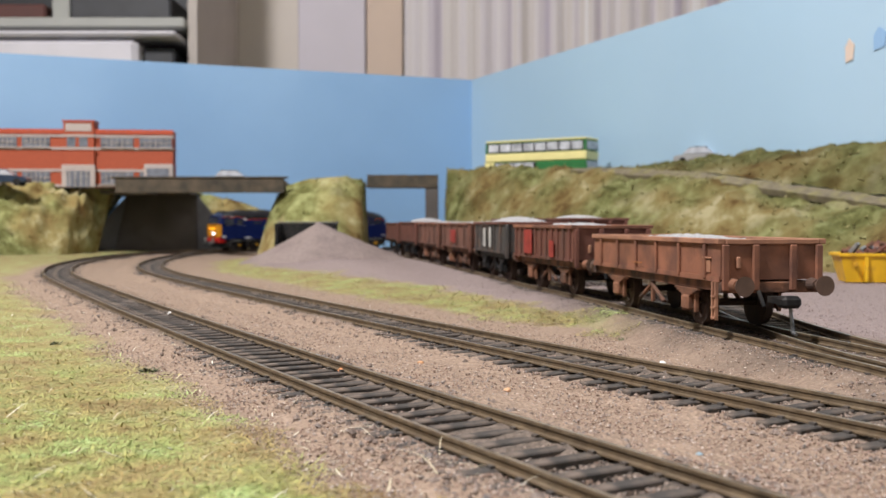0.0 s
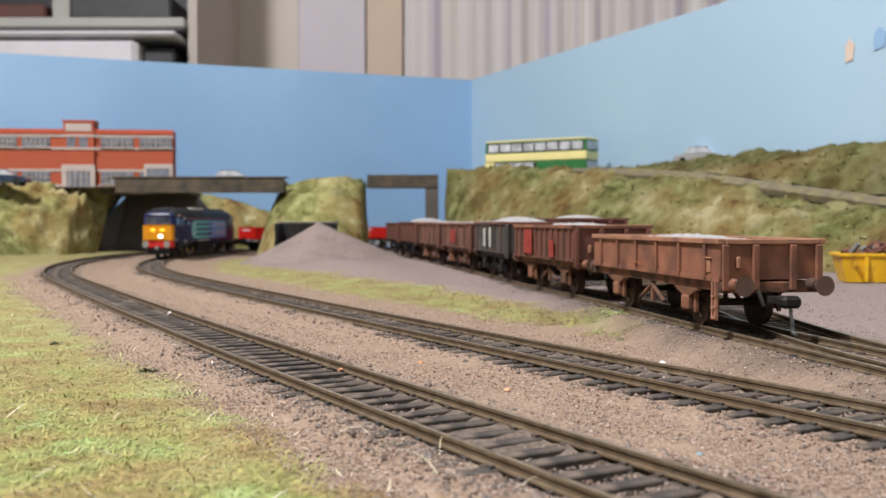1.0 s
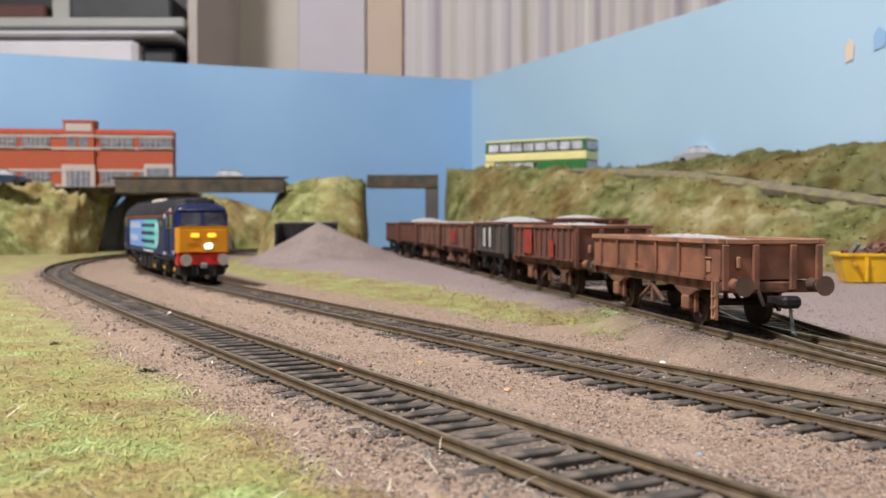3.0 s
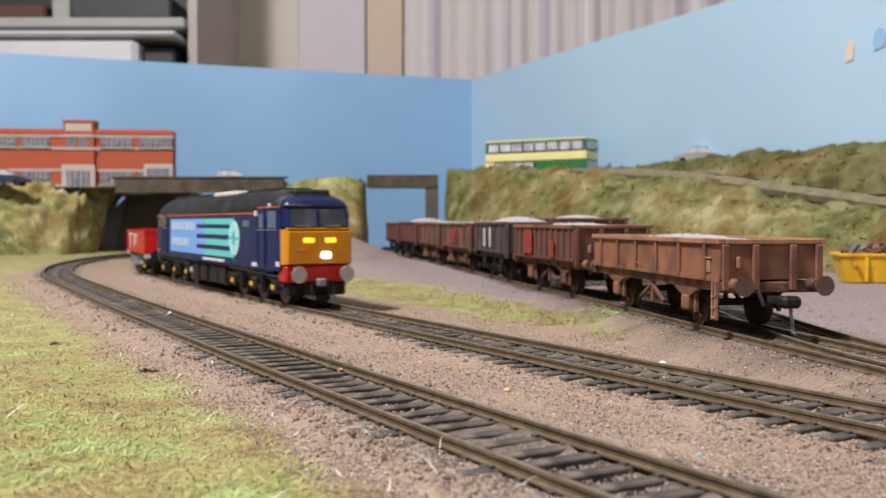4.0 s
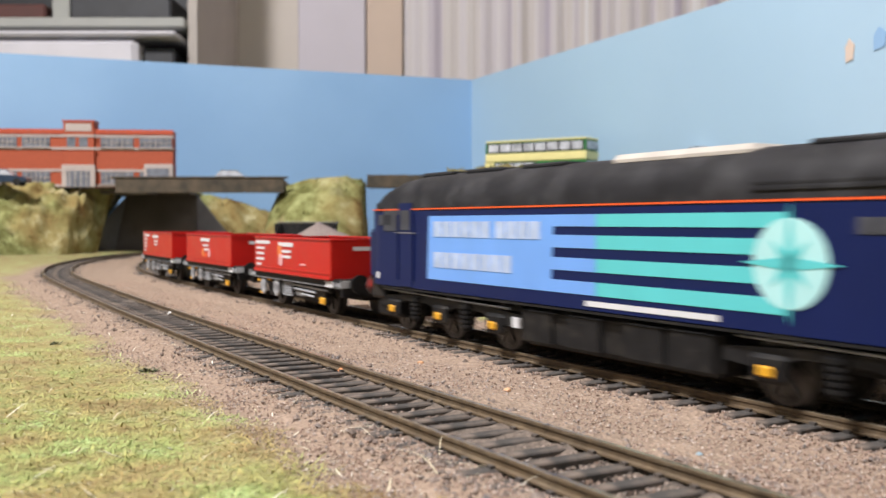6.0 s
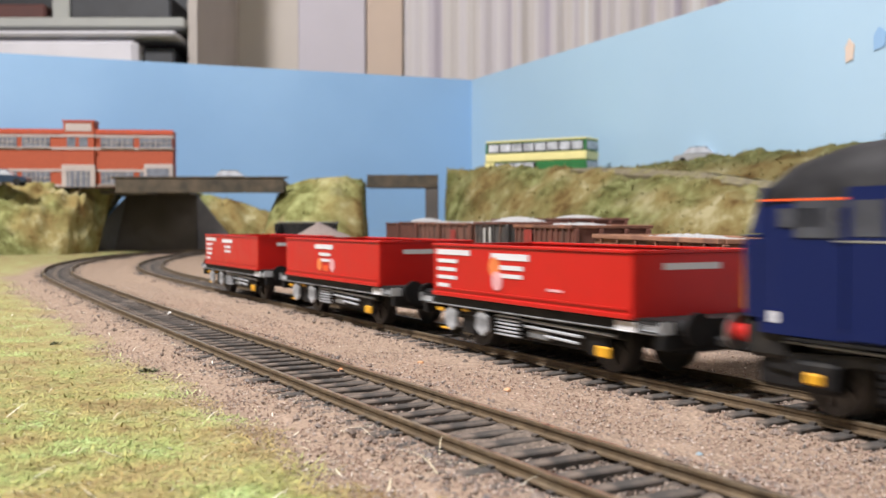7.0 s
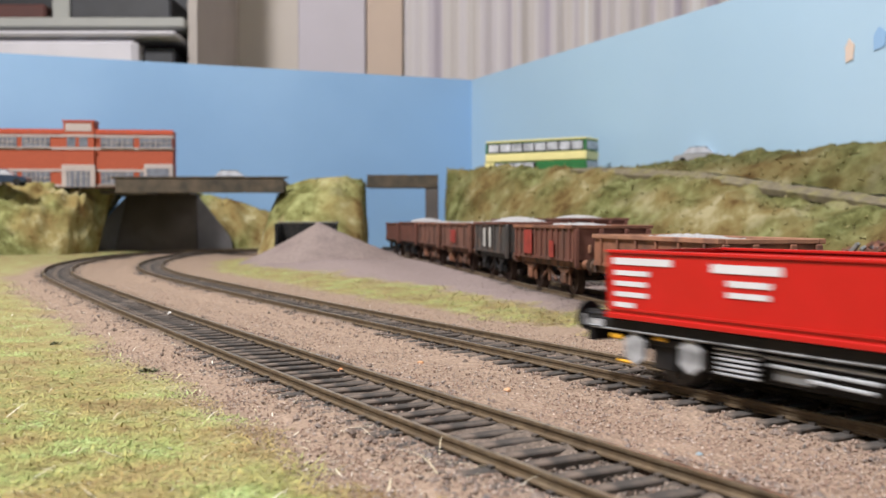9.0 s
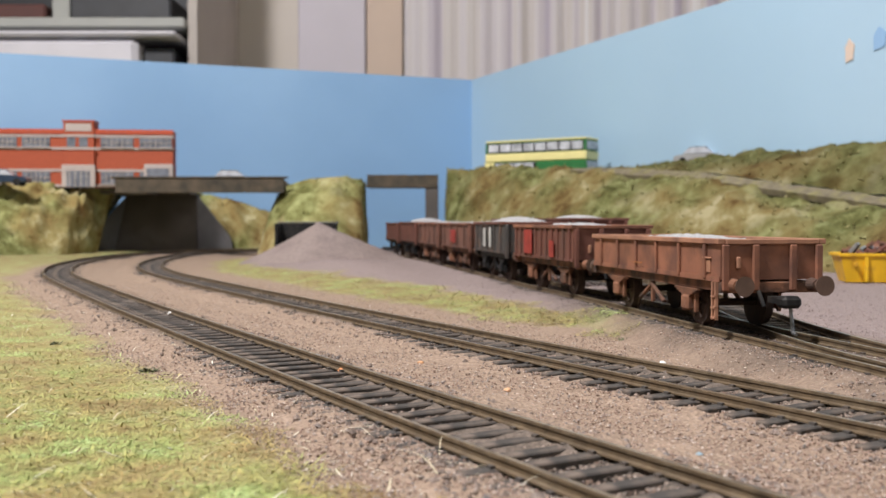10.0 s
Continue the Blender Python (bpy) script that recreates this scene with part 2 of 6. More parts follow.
def ground_sheet():
    xs = frange((-1.1, [(-0.5, 0.05), (-0.3, 0.01), (0.35, 0.004), (0.5, 0.02), (1.1, 0.1)]))
    ys = frange((-0.9, [(0.0, 0.1), (0.08, 0.02), (0.5, 0.003), (1.0, 0.006), (1.5, 0.02), (1.9, 0.1)]))
    verts, faces, green, yard, siding_dim, between_rails = [], [], [], [], [], []
    for y in ys:
        for x in xs:
            s, o = line_coords(x, y)
            z = ground_z(x, y)
            n1 = noise.noise((x * 40, y * 40, 3.0))
            n2 = noise.noise((x * 260, y * 260, 1.0))
            z += 0.0004 * n1 + 0.00025 * n2
            for tr in (0.0, SPACING):
                d = abs(o - tr)
                z += (0.0017 + 0.0010 * n2 + 0.0005 * n1) * (1 - (0.60 if tr == 0.0 else 0.25) * smooth(0.10, 0.22, s) * (1 if tr < o < tr + 0.03 else 0)) * smooth(0.022, 0.0170, d) * smooth(0.0068, 0.0094, d) + (0.0008 + 0.0010 * n2 if tr == 0.0 else 0.0004 + 0.0009 * n1 + 0.0007 * n2) * smooth(0.0094, 0.0068, d)
            verts.append((x, y, z))
            edge = 0.010 * n1 + 0.004 * n2
            g = smooth(0.090, 0.106, o + edge)
            strip = smooth(-0.046, -0.058, o + edge) * smooth(verge_back(s) - 0.006, verge_back(s) + 0.008, o + edge) * smooth(0.20, 0.13, s + 2 * edge) * smooth(-0.62, -0.5, s)
            # Darker ground between the rails of both running lines.
            between_rails.append(max(smooth(0.0150, 0.0080, abs(o)), smooth(0.0150, 0.0080, abs(o - SPACING))) * (0.92 + 0.3 * n2) * smooth(0.0, 0.06, y))
            g = max(g, strip)
            if s < -0.30 and o > 0.088:
                g = max(g, 0.8)
            green.append(g)
            # Ground colour darkened round the near siding, where the lamp falls too bright.
            siding_dim.append(0.85 * smooth(0.040, 0.014, abs(x - siding(y)[0].x - 0.006) + edge * 0.8) * smooth(0.62, 0.34, y) if 0.07 < y < 0.7 else 0.0)
            yard.append(smooth(verge_back(s) + 0.008, verge_back(s) - 0.008, o + edge) if s < 0.16 else smooth(-0.085, -0.105, o + edge))
    w = len(xs)
    for j in range(len(ys) - 1):
        for i in range(w - 1):
            a = j * w + i
            faces.append((a, a + 1, a + 1 + w, a + w))
    me = bpy.data.meshes.new("ground")
    me.from_pydata(verts, [], faces)
    for name, vals in (("green", green), ("yard", yard), ("siding_dim", siding_dim), ("between_rails", between_rails)):
        at = me.attributes.new(name, "FLOAT", "POINT")
        at.data.foreach_set("value", vals)
    me.polygons.foreach_set("use_smooth", [True] * len(faces))
    m = bpy.data.materials.new("layout_ground")
    m.use_nodes = True
    nt = m.node_tree
    b = nt.nodes["Principled BSDF"]
    b.inputs["Roughness"].default_value = 0.95
    b.inputs["Specular IOR Level"].default_value = 0.2
    tc = nt.nodes.new("ShaderNodeTexCoord")

    def ramp_noise(scale, cols, detail=8):
        n = nt.nodes.new("ShaderNodeTexNoise")
        n.inputs["Scale"].default_value, n.inputs["Detail"].default_value, n.inputs["Roughness"].default_value = scale, detail, 0.7
        nt.links.new(tc.outputs["Object"], n.inputs["Vector"])
        r = nt.nodes.new("ShaderNodeValToRGB")
        e = r.color_ramp.elements
        while len(e) < len(cols):
            e.new(0.5)
        for i, c in enumerate(cols):
            e[i].position, e[i].color = 0.28 + 0.44 * i / (len(cols) - 1), (*c, 1)
        nt.links.new(n.outputs["Fac"], r.inputs[0])
        return r.outputs[0]

    def mix(f, a, c):
        x = nt.nodes.new("ShaderNodeMix")
        x.data_type = "RGBA"
        nt.links.new(f, x.inputs[0])
        nt.links.new(a, x.inputs[6])
        nt.links.new(c, x.inputs[7])
        return x.outputs[2]

    def attr(name):
        a = nt.nodes.new("ShaderNodeAttribute")
        a.attribute_name = name
        return a.outputs["Fac"]

    brown = ramp_noise(700, [(0.165, 0.112, 0.088), (0.275, 0.202, 0.153), (0.34, 0.256, 0.194), (0.47, 0.36, 0.29)])
    yardc = ramp_noise(600, [(0.21, 0.162, 0.155), (0.28, 0.225, 0.215), (0.34, 0.28, 0.268)])
    grass = ramp_noise(60, [(0.22, 0.155, 0.085), (0.31, 0.25, 0.12), (0.34, 0.34, 0.15), (0.42, 0.47, 0.22)])
    c = mix(attr("yard"), brown, yardc)
    c = mix(attr("green"), c, grass)
    # Dark tones that hold back the lamp's brightness round the siding.
    dim_col = ramp_noise(420, [(0.055, 0.045, 0.040), (0.12, 0.094, 0.078), (0.21, 0.160, 0.13)])
    c = mix(attr("siding_dim"), c, dim_col)
    between_rails_col = ramp_noise(500, [(0.070, 0.060, 0.054), (0.140, 0.115, 0.098), (0.25, 0.20, 0.165)])
    c = mix(attr("between_rails"), c, between_rails_col)
    nt.links.new(c, b.inputs["Base Color"])
    vo = nt.nodes.new("ShaderNodeTexVoronoi")
    vo.inputs["Scale"].default_value = 900
    nt.links.new(tc.outputs["Object"], vo.inputs["Vector"])
    bp = nt.nodes.new("ShaderNodeBump")
    bp.inputs["Strength"].default_value, bp.inputs["Distance"].default_value = 1.0, 0.0006
    nt.links.new(vo.outputs["Distance"], bp.inputs["Height"])
    nt.links.new(bp.outputs[0], b.inputs["Normal"])
    me.materials.append(m)
    return tagged(new("ground", me), "brown ballasted baseboard with yellow-green grass patches", "ground", kind="structure")


ground_sheet()


# ---- track ----
def rail_mesh(name, pts, parent, z=0.0, label=""):
    """A flat-bottomed rail, 2.5 mm high, with a worn bright head, along points with headings."""
    prof = [(-0.0009, -0.0020), (0.0009, -0.0020), (0.0009, -0.0017), (0.00028, -0.0015), (0.00028, -0.0008), (0.0005, -0.0006), (0.0005, -0.0001), (0.00036, 0.0), (-0.00036, 0.0), (-0.0005, -0.0001), (-0.0005, -0.0006), (-0.00028, -0.0008), (-0.00028, -0.0015), (-0.0009, -0.0017)]
    verts, faces, mats = [], [], []
    n = len(prof)
    for p, a in pts:
        nx, ny = math.sin(a), -math.cos(a)
        for w, h in prof:
            verts.append((p.x + nx * w, p.y + ny * w, z + h))
    for k in range(len(pts) - 1):
        for i in range(n):
            j = (i + 1) % n
            faces.append((k * n + i, k * n + j, (k + 1) * n + j, (k + 1) * n + i))
            mats.append(1 if i in (7,) else 0)
    faces.append(tuple(range(n)))
    faces.append(tuple(range(len(verts) - n, len(verts)))[::-1])
    mats += [0, 0]
    me = bpy.data.meshes.new(name)
    me.from_pydata(verts, [], faces)
    me.materials.append(M_RAIL_SIDE)
    me.materials.append(M_RAIL_TOP)
    me.polygons.foreach_set("material_index", mats)
    ob = new(name, me)
    ob.parent = parent
    return ob


M_RAIL_TOP = mat("worn_rail_head", (0.40, 0.33, 0.23), 0.32, 0.75, 0.3, 500, 0, None, (0.16, 0.125, 0.085), 150, 0.45)


def sleeper_mesh():
    bm = box(bmesh.new(), -0.0015, 0.0015, -0.0155, 0.0155, -0.0019, 0.0, 0.00025)
    for sy in (-1, 1):
        for k in (-1, 1):
            y = sy * 0.0091 + k * 0.0013
            box(bm, -0.0006, 0.0006, y - 0.0004, y + 0.0004, -0.0002, 0.0005)
    me = bpy.data.meshes.new("sleeper")
    bm.to_mesh(me)
    bm.free()
    me.materials.append(M_SLEEPER)
    return me


SLEEPER = sleeper_mesh()


def lay_track(label, fn, s_from, s_to, z, pitch=0.0072, keep=None):
    tr = tagged(empty("railway_track"), label, "track", group="railway tracks", kind="structure")
    n = int((s_to - s_from) / 0.006)
    for side in (-1, 1):
        pts = []
        for i in range(n + 1):
            p, a = fn(s_from + (s_to - s_from) * i / n)
            pts.append((p + Vector((math.sin(a), -math.cos(a))) * side * GAUGE, a))
        rail_mesh("rail", pts, tr, z)
    rng = random.Random(int(abs(s_from) * 1000))
    s = s_from + 0.004
    while s < s_to:
        p, a = fn(s)
        if keep is None or keep(p):
            ob = new("sleeper", SLEEPER)
            ob.parent = tr
            ob.matrix_basis = pose(p.x + rng.uniform(-1, 1) * 0.0002, p.y, z - 0.0020 + rng.uniform(-0.0003, 0.0001), 0, 0, math.degrees(a) + rng.uniform(-1.5, 1.5))
        s += pitch
    return tr


lay_track("weathered running line with rusty rails and dark sleepers", lambda s: line(s), -1.02, 1.22, 0.0)
lay_track("weathered outer line with rusty rails and dark sleepers", lambda s: line(s, SPACING), -0.95, 1.22, 0.0)
lay_track("rusty siding under a row of stored wagons", lambda s: siding(1.25 - s), 0.0, 1.17, SIDE_Z)
lay_track("second rusty siding behind the stored wagons", lambda s: siding(1.25 - s, 0.048 * smooth(0.20, 0.50, 1.25 - s) + 0.006), 0.2, 1.09, SIDE_Z - 0.0003)


# ---- backdrop boards ----
CORNER = Vector((0.042, 1.45))
D_LEFT, D_RIGHT = Vector((-0.9302, -0.3671)), Vector((0.4006, -0.9163))
BOARD_TOP = 0.2411


def board(name, p0, d, length, thick, z0, z1, material, label):
    n = Vector((-d.y, d.x))
    if n.y < 0:
        n = -n
    bm = bmesh.new()
    q = [p0, p0 + d * length, p0 + d * length + n * thick, p0 + n * thick]
    loft(bm, [[(v.x, v.y, z0) for v in q], [(v.x, v.y, z1) for v in q]])
    return tagged(part(name, bm, material), label, "backdrop", kind="structure")


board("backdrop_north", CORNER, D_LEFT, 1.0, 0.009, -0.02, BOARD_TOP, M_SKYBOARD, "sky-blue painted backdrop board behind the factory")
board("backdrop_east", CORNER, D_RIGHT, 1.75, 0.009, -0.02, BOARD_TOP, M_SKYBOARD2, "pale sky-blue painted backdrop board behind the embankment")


# ---- grassy banks ----
def grass_bank(name, foot, crest, rows, label, foot_z=-0.003, bulge=0.25, rough=0.007, back=None, tuft=1.0, cover=None):
    """A bank between a foot line and a crest line (x, y, z points), roughened; back: crest to a line behind it."""
    def along(pts, t):
        k = t * (len(pts) - 1)
        i = min(int(k), len(pts) - 2)
        f = k - i
        return Vector(pts[i]).lerp(Vector(pts[i + 1]), f)
    cols = max(12, int((Vector(foot[0]) - Vector(foot[-1])).length / 0.004))
    cols = max(cols, int((Vector(crest[0]) - Vector(crest[-1])).length / 0.004))
    verts, faces = [], []
    lines = rows + (10 if back else 0)
    for j in range(lines + 1):
        for i in range(cols + 1):
            t = i / cols
            f, c = along(foot, t), along(crest, t)
            if j <= rows:
                v = j / rows
                p = f.lerp(c, v)
                p.z += math.sin(v * math.pi) * bulge * abs(c.z - f.z) * 0.5
                amp = min(1.0, 0.3 + v)
            else:
                v = (j - rows) / 10
                p = c.lerp(along(back, t), v)
                amp = 1.0 - 0.6 * v
            q = Vector((p.x * 45, p.y * 45, p.z * 45))
            d = noise.noise(q * 0.7) * rough * 1.2 + noise.noise(q * 1.9) * rough * 0.6 + noise.noise(q * 4.1) * rough * 0.32 + noise.noise(q * 9.0) * rough * 0.12
            p = p + Vector((0.25 * d, -0.6 * d, 0.8 * d)) * amp
            verts.append(p)
    w = cols + 1
    for j in range(lines):
        for i in range(cols):
            a = j * w + i
            faces.append((a, a + 1, a + 1 + w, a + w))
    me = bpy.data.meshes.new(name)
    me.from_pydata(verts, [], faces)
    me.polygons.foreach_set("use_smooth", [True] * len(faces))
    me.materials.append(cover or M_BANK)
    ob = tagged(new(name, me), label, "grass bank", kind="structure")
    clumps(ob, verts, tuft)
    return ob


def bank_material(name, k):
    m = bpy.data.materials.new(name)
    m.use_nodes = True
    nt = m.node_tree
    b = nt.nodes["Principled BSDF"]
    b.inputs["Roughness"].default_value = 1.0
    b.inputs["Specular IOR Level"].default_value = 0.1
    tc = nt.nodes.new("ShaderNodeTexCoord")
    outs = []
    for sc, cols in ((32, [(0.15, 0.092, 0.034), (0.27, 0.200, 0.080), (0.34, 0.285, 0.125), (0.52, 0.465, 0.27)]), (75, [(0.105, 0.105, 0.034), (0.20, 0.205, 0.078), (0.34, 0.36, 0.16)])):
        n = nt.nodes.new("ShaderNodeTexNoise")
        n.inputs["Scale"].default_value, n.inputs["Detail"].default_value, n.inputs["Roughness"].default_value = sc, 9, 0.65
        nt.links.new(tc.outputs["Object"], n.inputs["Vector"])
        r = nt.nodes.new("ShaderNodeValToRGB")
        e = r.color_ramp.elements
        while len(e) < len(cols):
            e.new(0.5)
        for i, c in enumerate(cols):
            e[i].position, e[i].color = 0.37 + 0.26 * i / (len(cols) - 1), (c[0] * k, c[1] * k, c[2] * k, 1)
        nt.links.new(n.outputs["Fac"], r.inputs[0])
        outs.append(r.outputs[0])
    n = nt.nodes.new("ShaderNodeTexNoise")
    n.inputs["Scale"].default_value = 14
    nt.links.new(tc.outputs["Object"], n.inputs["Vector"])
    mr = nt.nodes.new("ShaderNodeMapRange")
    mr.inputs["From Min"].default_value, mr.inputs["From Max"].default_value = 0.42, 0.6
    nt.links.new(n.outputs["Fac"], mr.inputs["Value"])
    x = nt.nodes.new("ShaderNodeMix")
    x.data_type = "RGBA"
    nt.links.new(mr.outputs[0], x.inputs[0])
    nt.links.new(outs[0], x.inputs[6])
    nt.links.new(outs[1], x.inputs[7])
    nt.links.new(x.outputs[2], b.inputs["Base Color"])
    n = nt.nodes.new("ShaderNodeTexNoise")
    n.inputs["Scale"].default_value, n.inputs["Detail"].default_value = 500, 6
    nt.links.new(tc.outputs["Object"], n.inputs["Vector"])
    bp = nt.nodes.new("ShaderNodeBump")
    bp.inputs["Strength"].default_value, bp.inputs["Distance"].default_value = 0.8, 0.0008
    nt.links.new(n.outputs["Fac"], bp.inputs["Height"])
    nt.links.new(bp.outputs[0], b.inputs["Normal"])
    return m


M_BANK = bank_material("scatter_grass_bank", 1.0)
# Dimmed copies of the same grass: weaker light on the right put into colour.
M_BANK_DIM = bank_material("scatter_grass_dim", 0.66)
M_BANK_DIMMER = bank_material("scatter_grass_dimmer", 0.49)
M_TUFT = island_mat("foam_tufts", [(0.21, 0.16, 0.07), (0.27, 0.23, 0.10), (0.27, 0.27, 0.11), (0.38, 0.35, 0.18)], 1.0, 300)


def clumps(bank, verts, density):
    """Foam and fibre clumps on a bank: ragged little tufts of blades."""
    rng = random.Random(len(verts))
    out_v, out_f = [], []
    for p in verts:
        if rng.random() > 0.13 * density:
            continue
        p = Vector(p) + Vector((rng.uniform(-1, 1), rng.uniform(-1, 1), 0)) * 0.0012
        for k in range(5):
            a, ln, wd = rng.uniform(0, 6.28), rng.uniform(0.0014, 0.0036), rng.uniform(0.0004, 0.0009)
            tip = p + Vector((math.cos(a), math.sin(a) - 0.4, rng.uniform(0.3, 1.3))) * ln * 0.8
            sd = Vector((-math.sin(a), math.cos(a), rng.uniform(-0.4, 0.4))) * wd
            i = len(out_v)
            out_v += [p - sd, p + sd, tip]
            out_f.append((i, i + 1, i + 2))
    me = bpy.data.meshes.new("grass_tufts")
    me.from_pydata(out_v, [], out_f)
    me.materials.append(M_TUFT)
    ob = new("grass_tufts", me)
    tagged(ob, "ragged dry yellow-green scatter grass", "grass", kind="stuff")
    return ob


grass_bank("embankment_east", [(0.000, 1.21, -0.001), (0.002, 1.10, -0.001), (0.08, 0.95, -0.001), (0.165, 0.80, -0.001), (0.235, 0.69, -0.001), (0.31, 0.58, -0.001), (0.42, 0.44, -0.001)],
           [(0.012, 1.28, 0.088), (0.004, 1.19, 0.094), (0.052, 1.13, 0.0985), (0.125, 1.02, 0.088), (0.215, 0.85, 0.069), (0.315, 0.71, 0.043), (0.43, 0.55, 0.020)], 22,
           "yellow-green scatter-grass embankment behind the sidings", cover=M_BANK_DIM, back=[(0.03, 1.38, 0.08), (0.03, 1.38, 0.08), (0.07, 1.34, 0.080), (0.17, 1.13, 0.074), (0.25, 0.95, 0.062), (0.345, 0.76, 0.038), (0.45, 0.57, 0.015)])
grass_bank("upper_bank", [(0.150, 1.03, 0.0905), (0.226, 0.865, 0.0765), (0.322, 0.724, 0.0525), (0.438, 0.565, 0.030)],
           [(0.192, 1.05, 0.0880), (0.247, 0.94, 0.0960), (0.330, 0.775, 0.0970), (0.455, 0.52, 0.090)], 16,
           "upper bank along the backdrop above the path, in dimmed grass colour", cover=M_BANK_DIMMER, back=[(0.20, 1.08, 0.07), (0.258, 0.955, 0.08), (0.336, 0.785, 0.08), (0.46, 0.51, 0.08)], rough=0.006)


def bank_path():
    """A worn strip that climbs along the bank between its two slopes."""
    pts = [(0.112, 1.035, 0.0895), (0.150, 0.975, 0.0815), (0.218, 0.848, 0.0695), (0.318, 0.708, 0.0445), (0.434, 0.548, 0.0215)]
    bm = bmesh.new()
    rows = []
    for k in range(0, 97):
        t = k / 96 * (len(pts) - 1)
        q = min(int(t), len(pts) - 2)
        p = Vector(pts[q]).lerp(Vector(pts[q + 1]), t - q)
        w = smooth(0, 0.35, k / 96) * 0.0060 + 0.0012
        e = 0.0012 * noise.noise((k * 0.6, 0, 0))
        rows.append([p + Vector((0, -0.002 + e, 0.0005)), p + Vector((0.004, 0.010 + e, w + e)), p + Vector((0.004, 0.014, w - 0.004)), p + Vector((0, 0.002, -0.004))])
    loft(bm, rows)
    return tagged(part("bank_path", bm, M_PATH), "grey-brown dirt path along the embankment", "path", kind="structure")


M_PATH = mat("dirt_path", (0.17, 0.145, 0.095), 0.95, 0, 0.3, 150, 0.0003, 500, (0.20, 0.18, 0.08), 90, 0.5)
bank_path()
grass_bank("bank_below_factory", [(-0.62, 0.93, -0.002), (-0.54, 0.96, -0.002), (-0.46, 1.02, -0.002), (-0.415, 1.09, -0.002), (-0.405, 1.16, -0.002), (-0.435, 1.25, -0.002)],
           [(-0.62, 1.10, 0.066), (-0.52, 1.11, 0.068), (-0.462, 1.135, 0.072), (-0.418, 1.16, 0.075), (-0.394, 1.21, 0.077), (-0.40, 1.26, 0.077)], 20,
           "bushy yellow-green bank below the factory", back=[(-0.62, 1.17, 0.074), (-0.54, 1.20, 0.074), (-0.47, 1.23, 0.074), (-0.41, 1.255, 0.074), (-0.385, 1.27, 0.074), (-0.38, 1.29, 0.074)], rough=0.017, bulge=0.55)
grass_bank("bank_behind_bridge", [(-0.30, 1.285, -0.002), (-0.272, 1.276, -0.002), (-0.245, 1.262, -0.002), (-0.205, 1.300, -0.002), (-0.17, 1.345, -0.002)],
           [(-0.352, 1.305, 0.075), (-0.325, 1.295, 0.0735), (-0.285, 1.290, 0.064), (-0.240, 1.318, 0.050), (-0.185, 1.362, 0.036)], 16,
           "grass bank sloping down behind the road bridge", back=[(-0.355, 1.309, 0.074), (-0.325, 1.309, 0.07), (-0.285, 1.31, 0.055), (-0.235, 1.328, 0.035), (-0.17, 1.366, 0.03)], rough=0.005)
grass_bank("bank_between_bridges", [(-0.180, 1.13, -0.002), (-0.197, 1.045, -0.002), (-0.165, 0.975, -0.001), (-0.115, 0.965, -0.001), (-0.082, 1.00, -0.001), (-0.088, 1.17, -0.001)],
           [(-0.150, 1.15, 0.074), (-0.171, 1.085, 0.076), (-0.150, 1.065, 0.079), (-0.115, 1.06, 0.080), (-0.089, 1.09, 0.080), (-0.092, 1.17, 0.079)], 18,
           "dry grass bank between the two bridges", bulge=0.3, rough=0.006, back=[(-0.145, 1.17, 0.073), (-0.145, 1.17, 0.073), (-0.14, 1.17, 0.075), (-0.12, 1.18, 0.076), (-0.10, 1.18, 0.076), (-0.09, 1.19, 0.075)])


# ---- bridges ----
def road_bridge():
    br = tagged(empty("road_bridge"), "dark weathered road bridge over the two running lines", "bridge")
    bm = boxes((-0.346, -0.168, 1.044, 1.052, 0.0645, 0.0800), (-0.350, -0.164, 1.0425, 1.0535, 0.0800, 0.0815), bev=0.0004)
    part("parapet", bm, M_CONC, br)
    part("deck", boxes((-0.344, -0.170, 1.0525, 1.0780, 0.0670, 0.0705)), M_CONC, br)
    # Unseen slab added to keep lamp light off the abutment wall.
    part("shade_slab", boxes((-0.398, -0.3445, 1.150, 1.215, 0.0664, 0.0700)), M_CONC, br)
    part("far_parapet", boxes((-0.344, -0.170, 1.0785, 1.0830, 0.0655, 0.078)), M_CONC, br)
    return br


def abutment():
    ab = tagged(empty("bridge_abutment"), "dark grey abutment with splayed wing walls under the road bridge", "abutment")
    d, e = 1.228, 0.012
    bm = bmesh.new()
    loft(bm, [[(-0.408, d, -0.006), (-0.3045, d, -0.006), (-0.3045, d + 0.02, -0.006), (-0.408, d + 0.02, -0.006)],
              [(-0.396, d + e, 0.0665), (-0.3085, d + e, 0.0665), (-0.3085, d + 0.03, 0.0665), (-0.396, d + 0.03, 0.0665)]])
    # The face takes the colour darkened for shade below the deck.
    part("face_wall", bm, M_ABUTFACE, ab, "abutment face, darkened for shade under the bridge")
    part("bearing_shelf", boxes((-0.398, -0.306, d - 0.032, d + 0.03, 0.0667, 0.0695), bev=0.0004), M_CONC, ab)
    for x0, x1, y1, xt in ((-0.4085, -0.424, 1.180, -0.3965), (-0.3040, -0.268, 1.262, -0.3080)):
        bm = bmesh.new()
        xe = x1 + 0.1 * (x0 - x1)
        loft(bm, [[(x0, d, -0.006), (x0, d + 0.006, -0.006), (xt, d + e + 0.006, 0.0665), (xt, d + e, 0.0665)],
                  [(x1, y1, -0.006), (x1, y1 + 0.006, -0.006), (xe, y1 + 0.006, 0.014), (xe, y1, 0.014)]])
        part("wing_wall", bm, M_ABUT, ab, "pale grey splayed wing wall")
    return ab


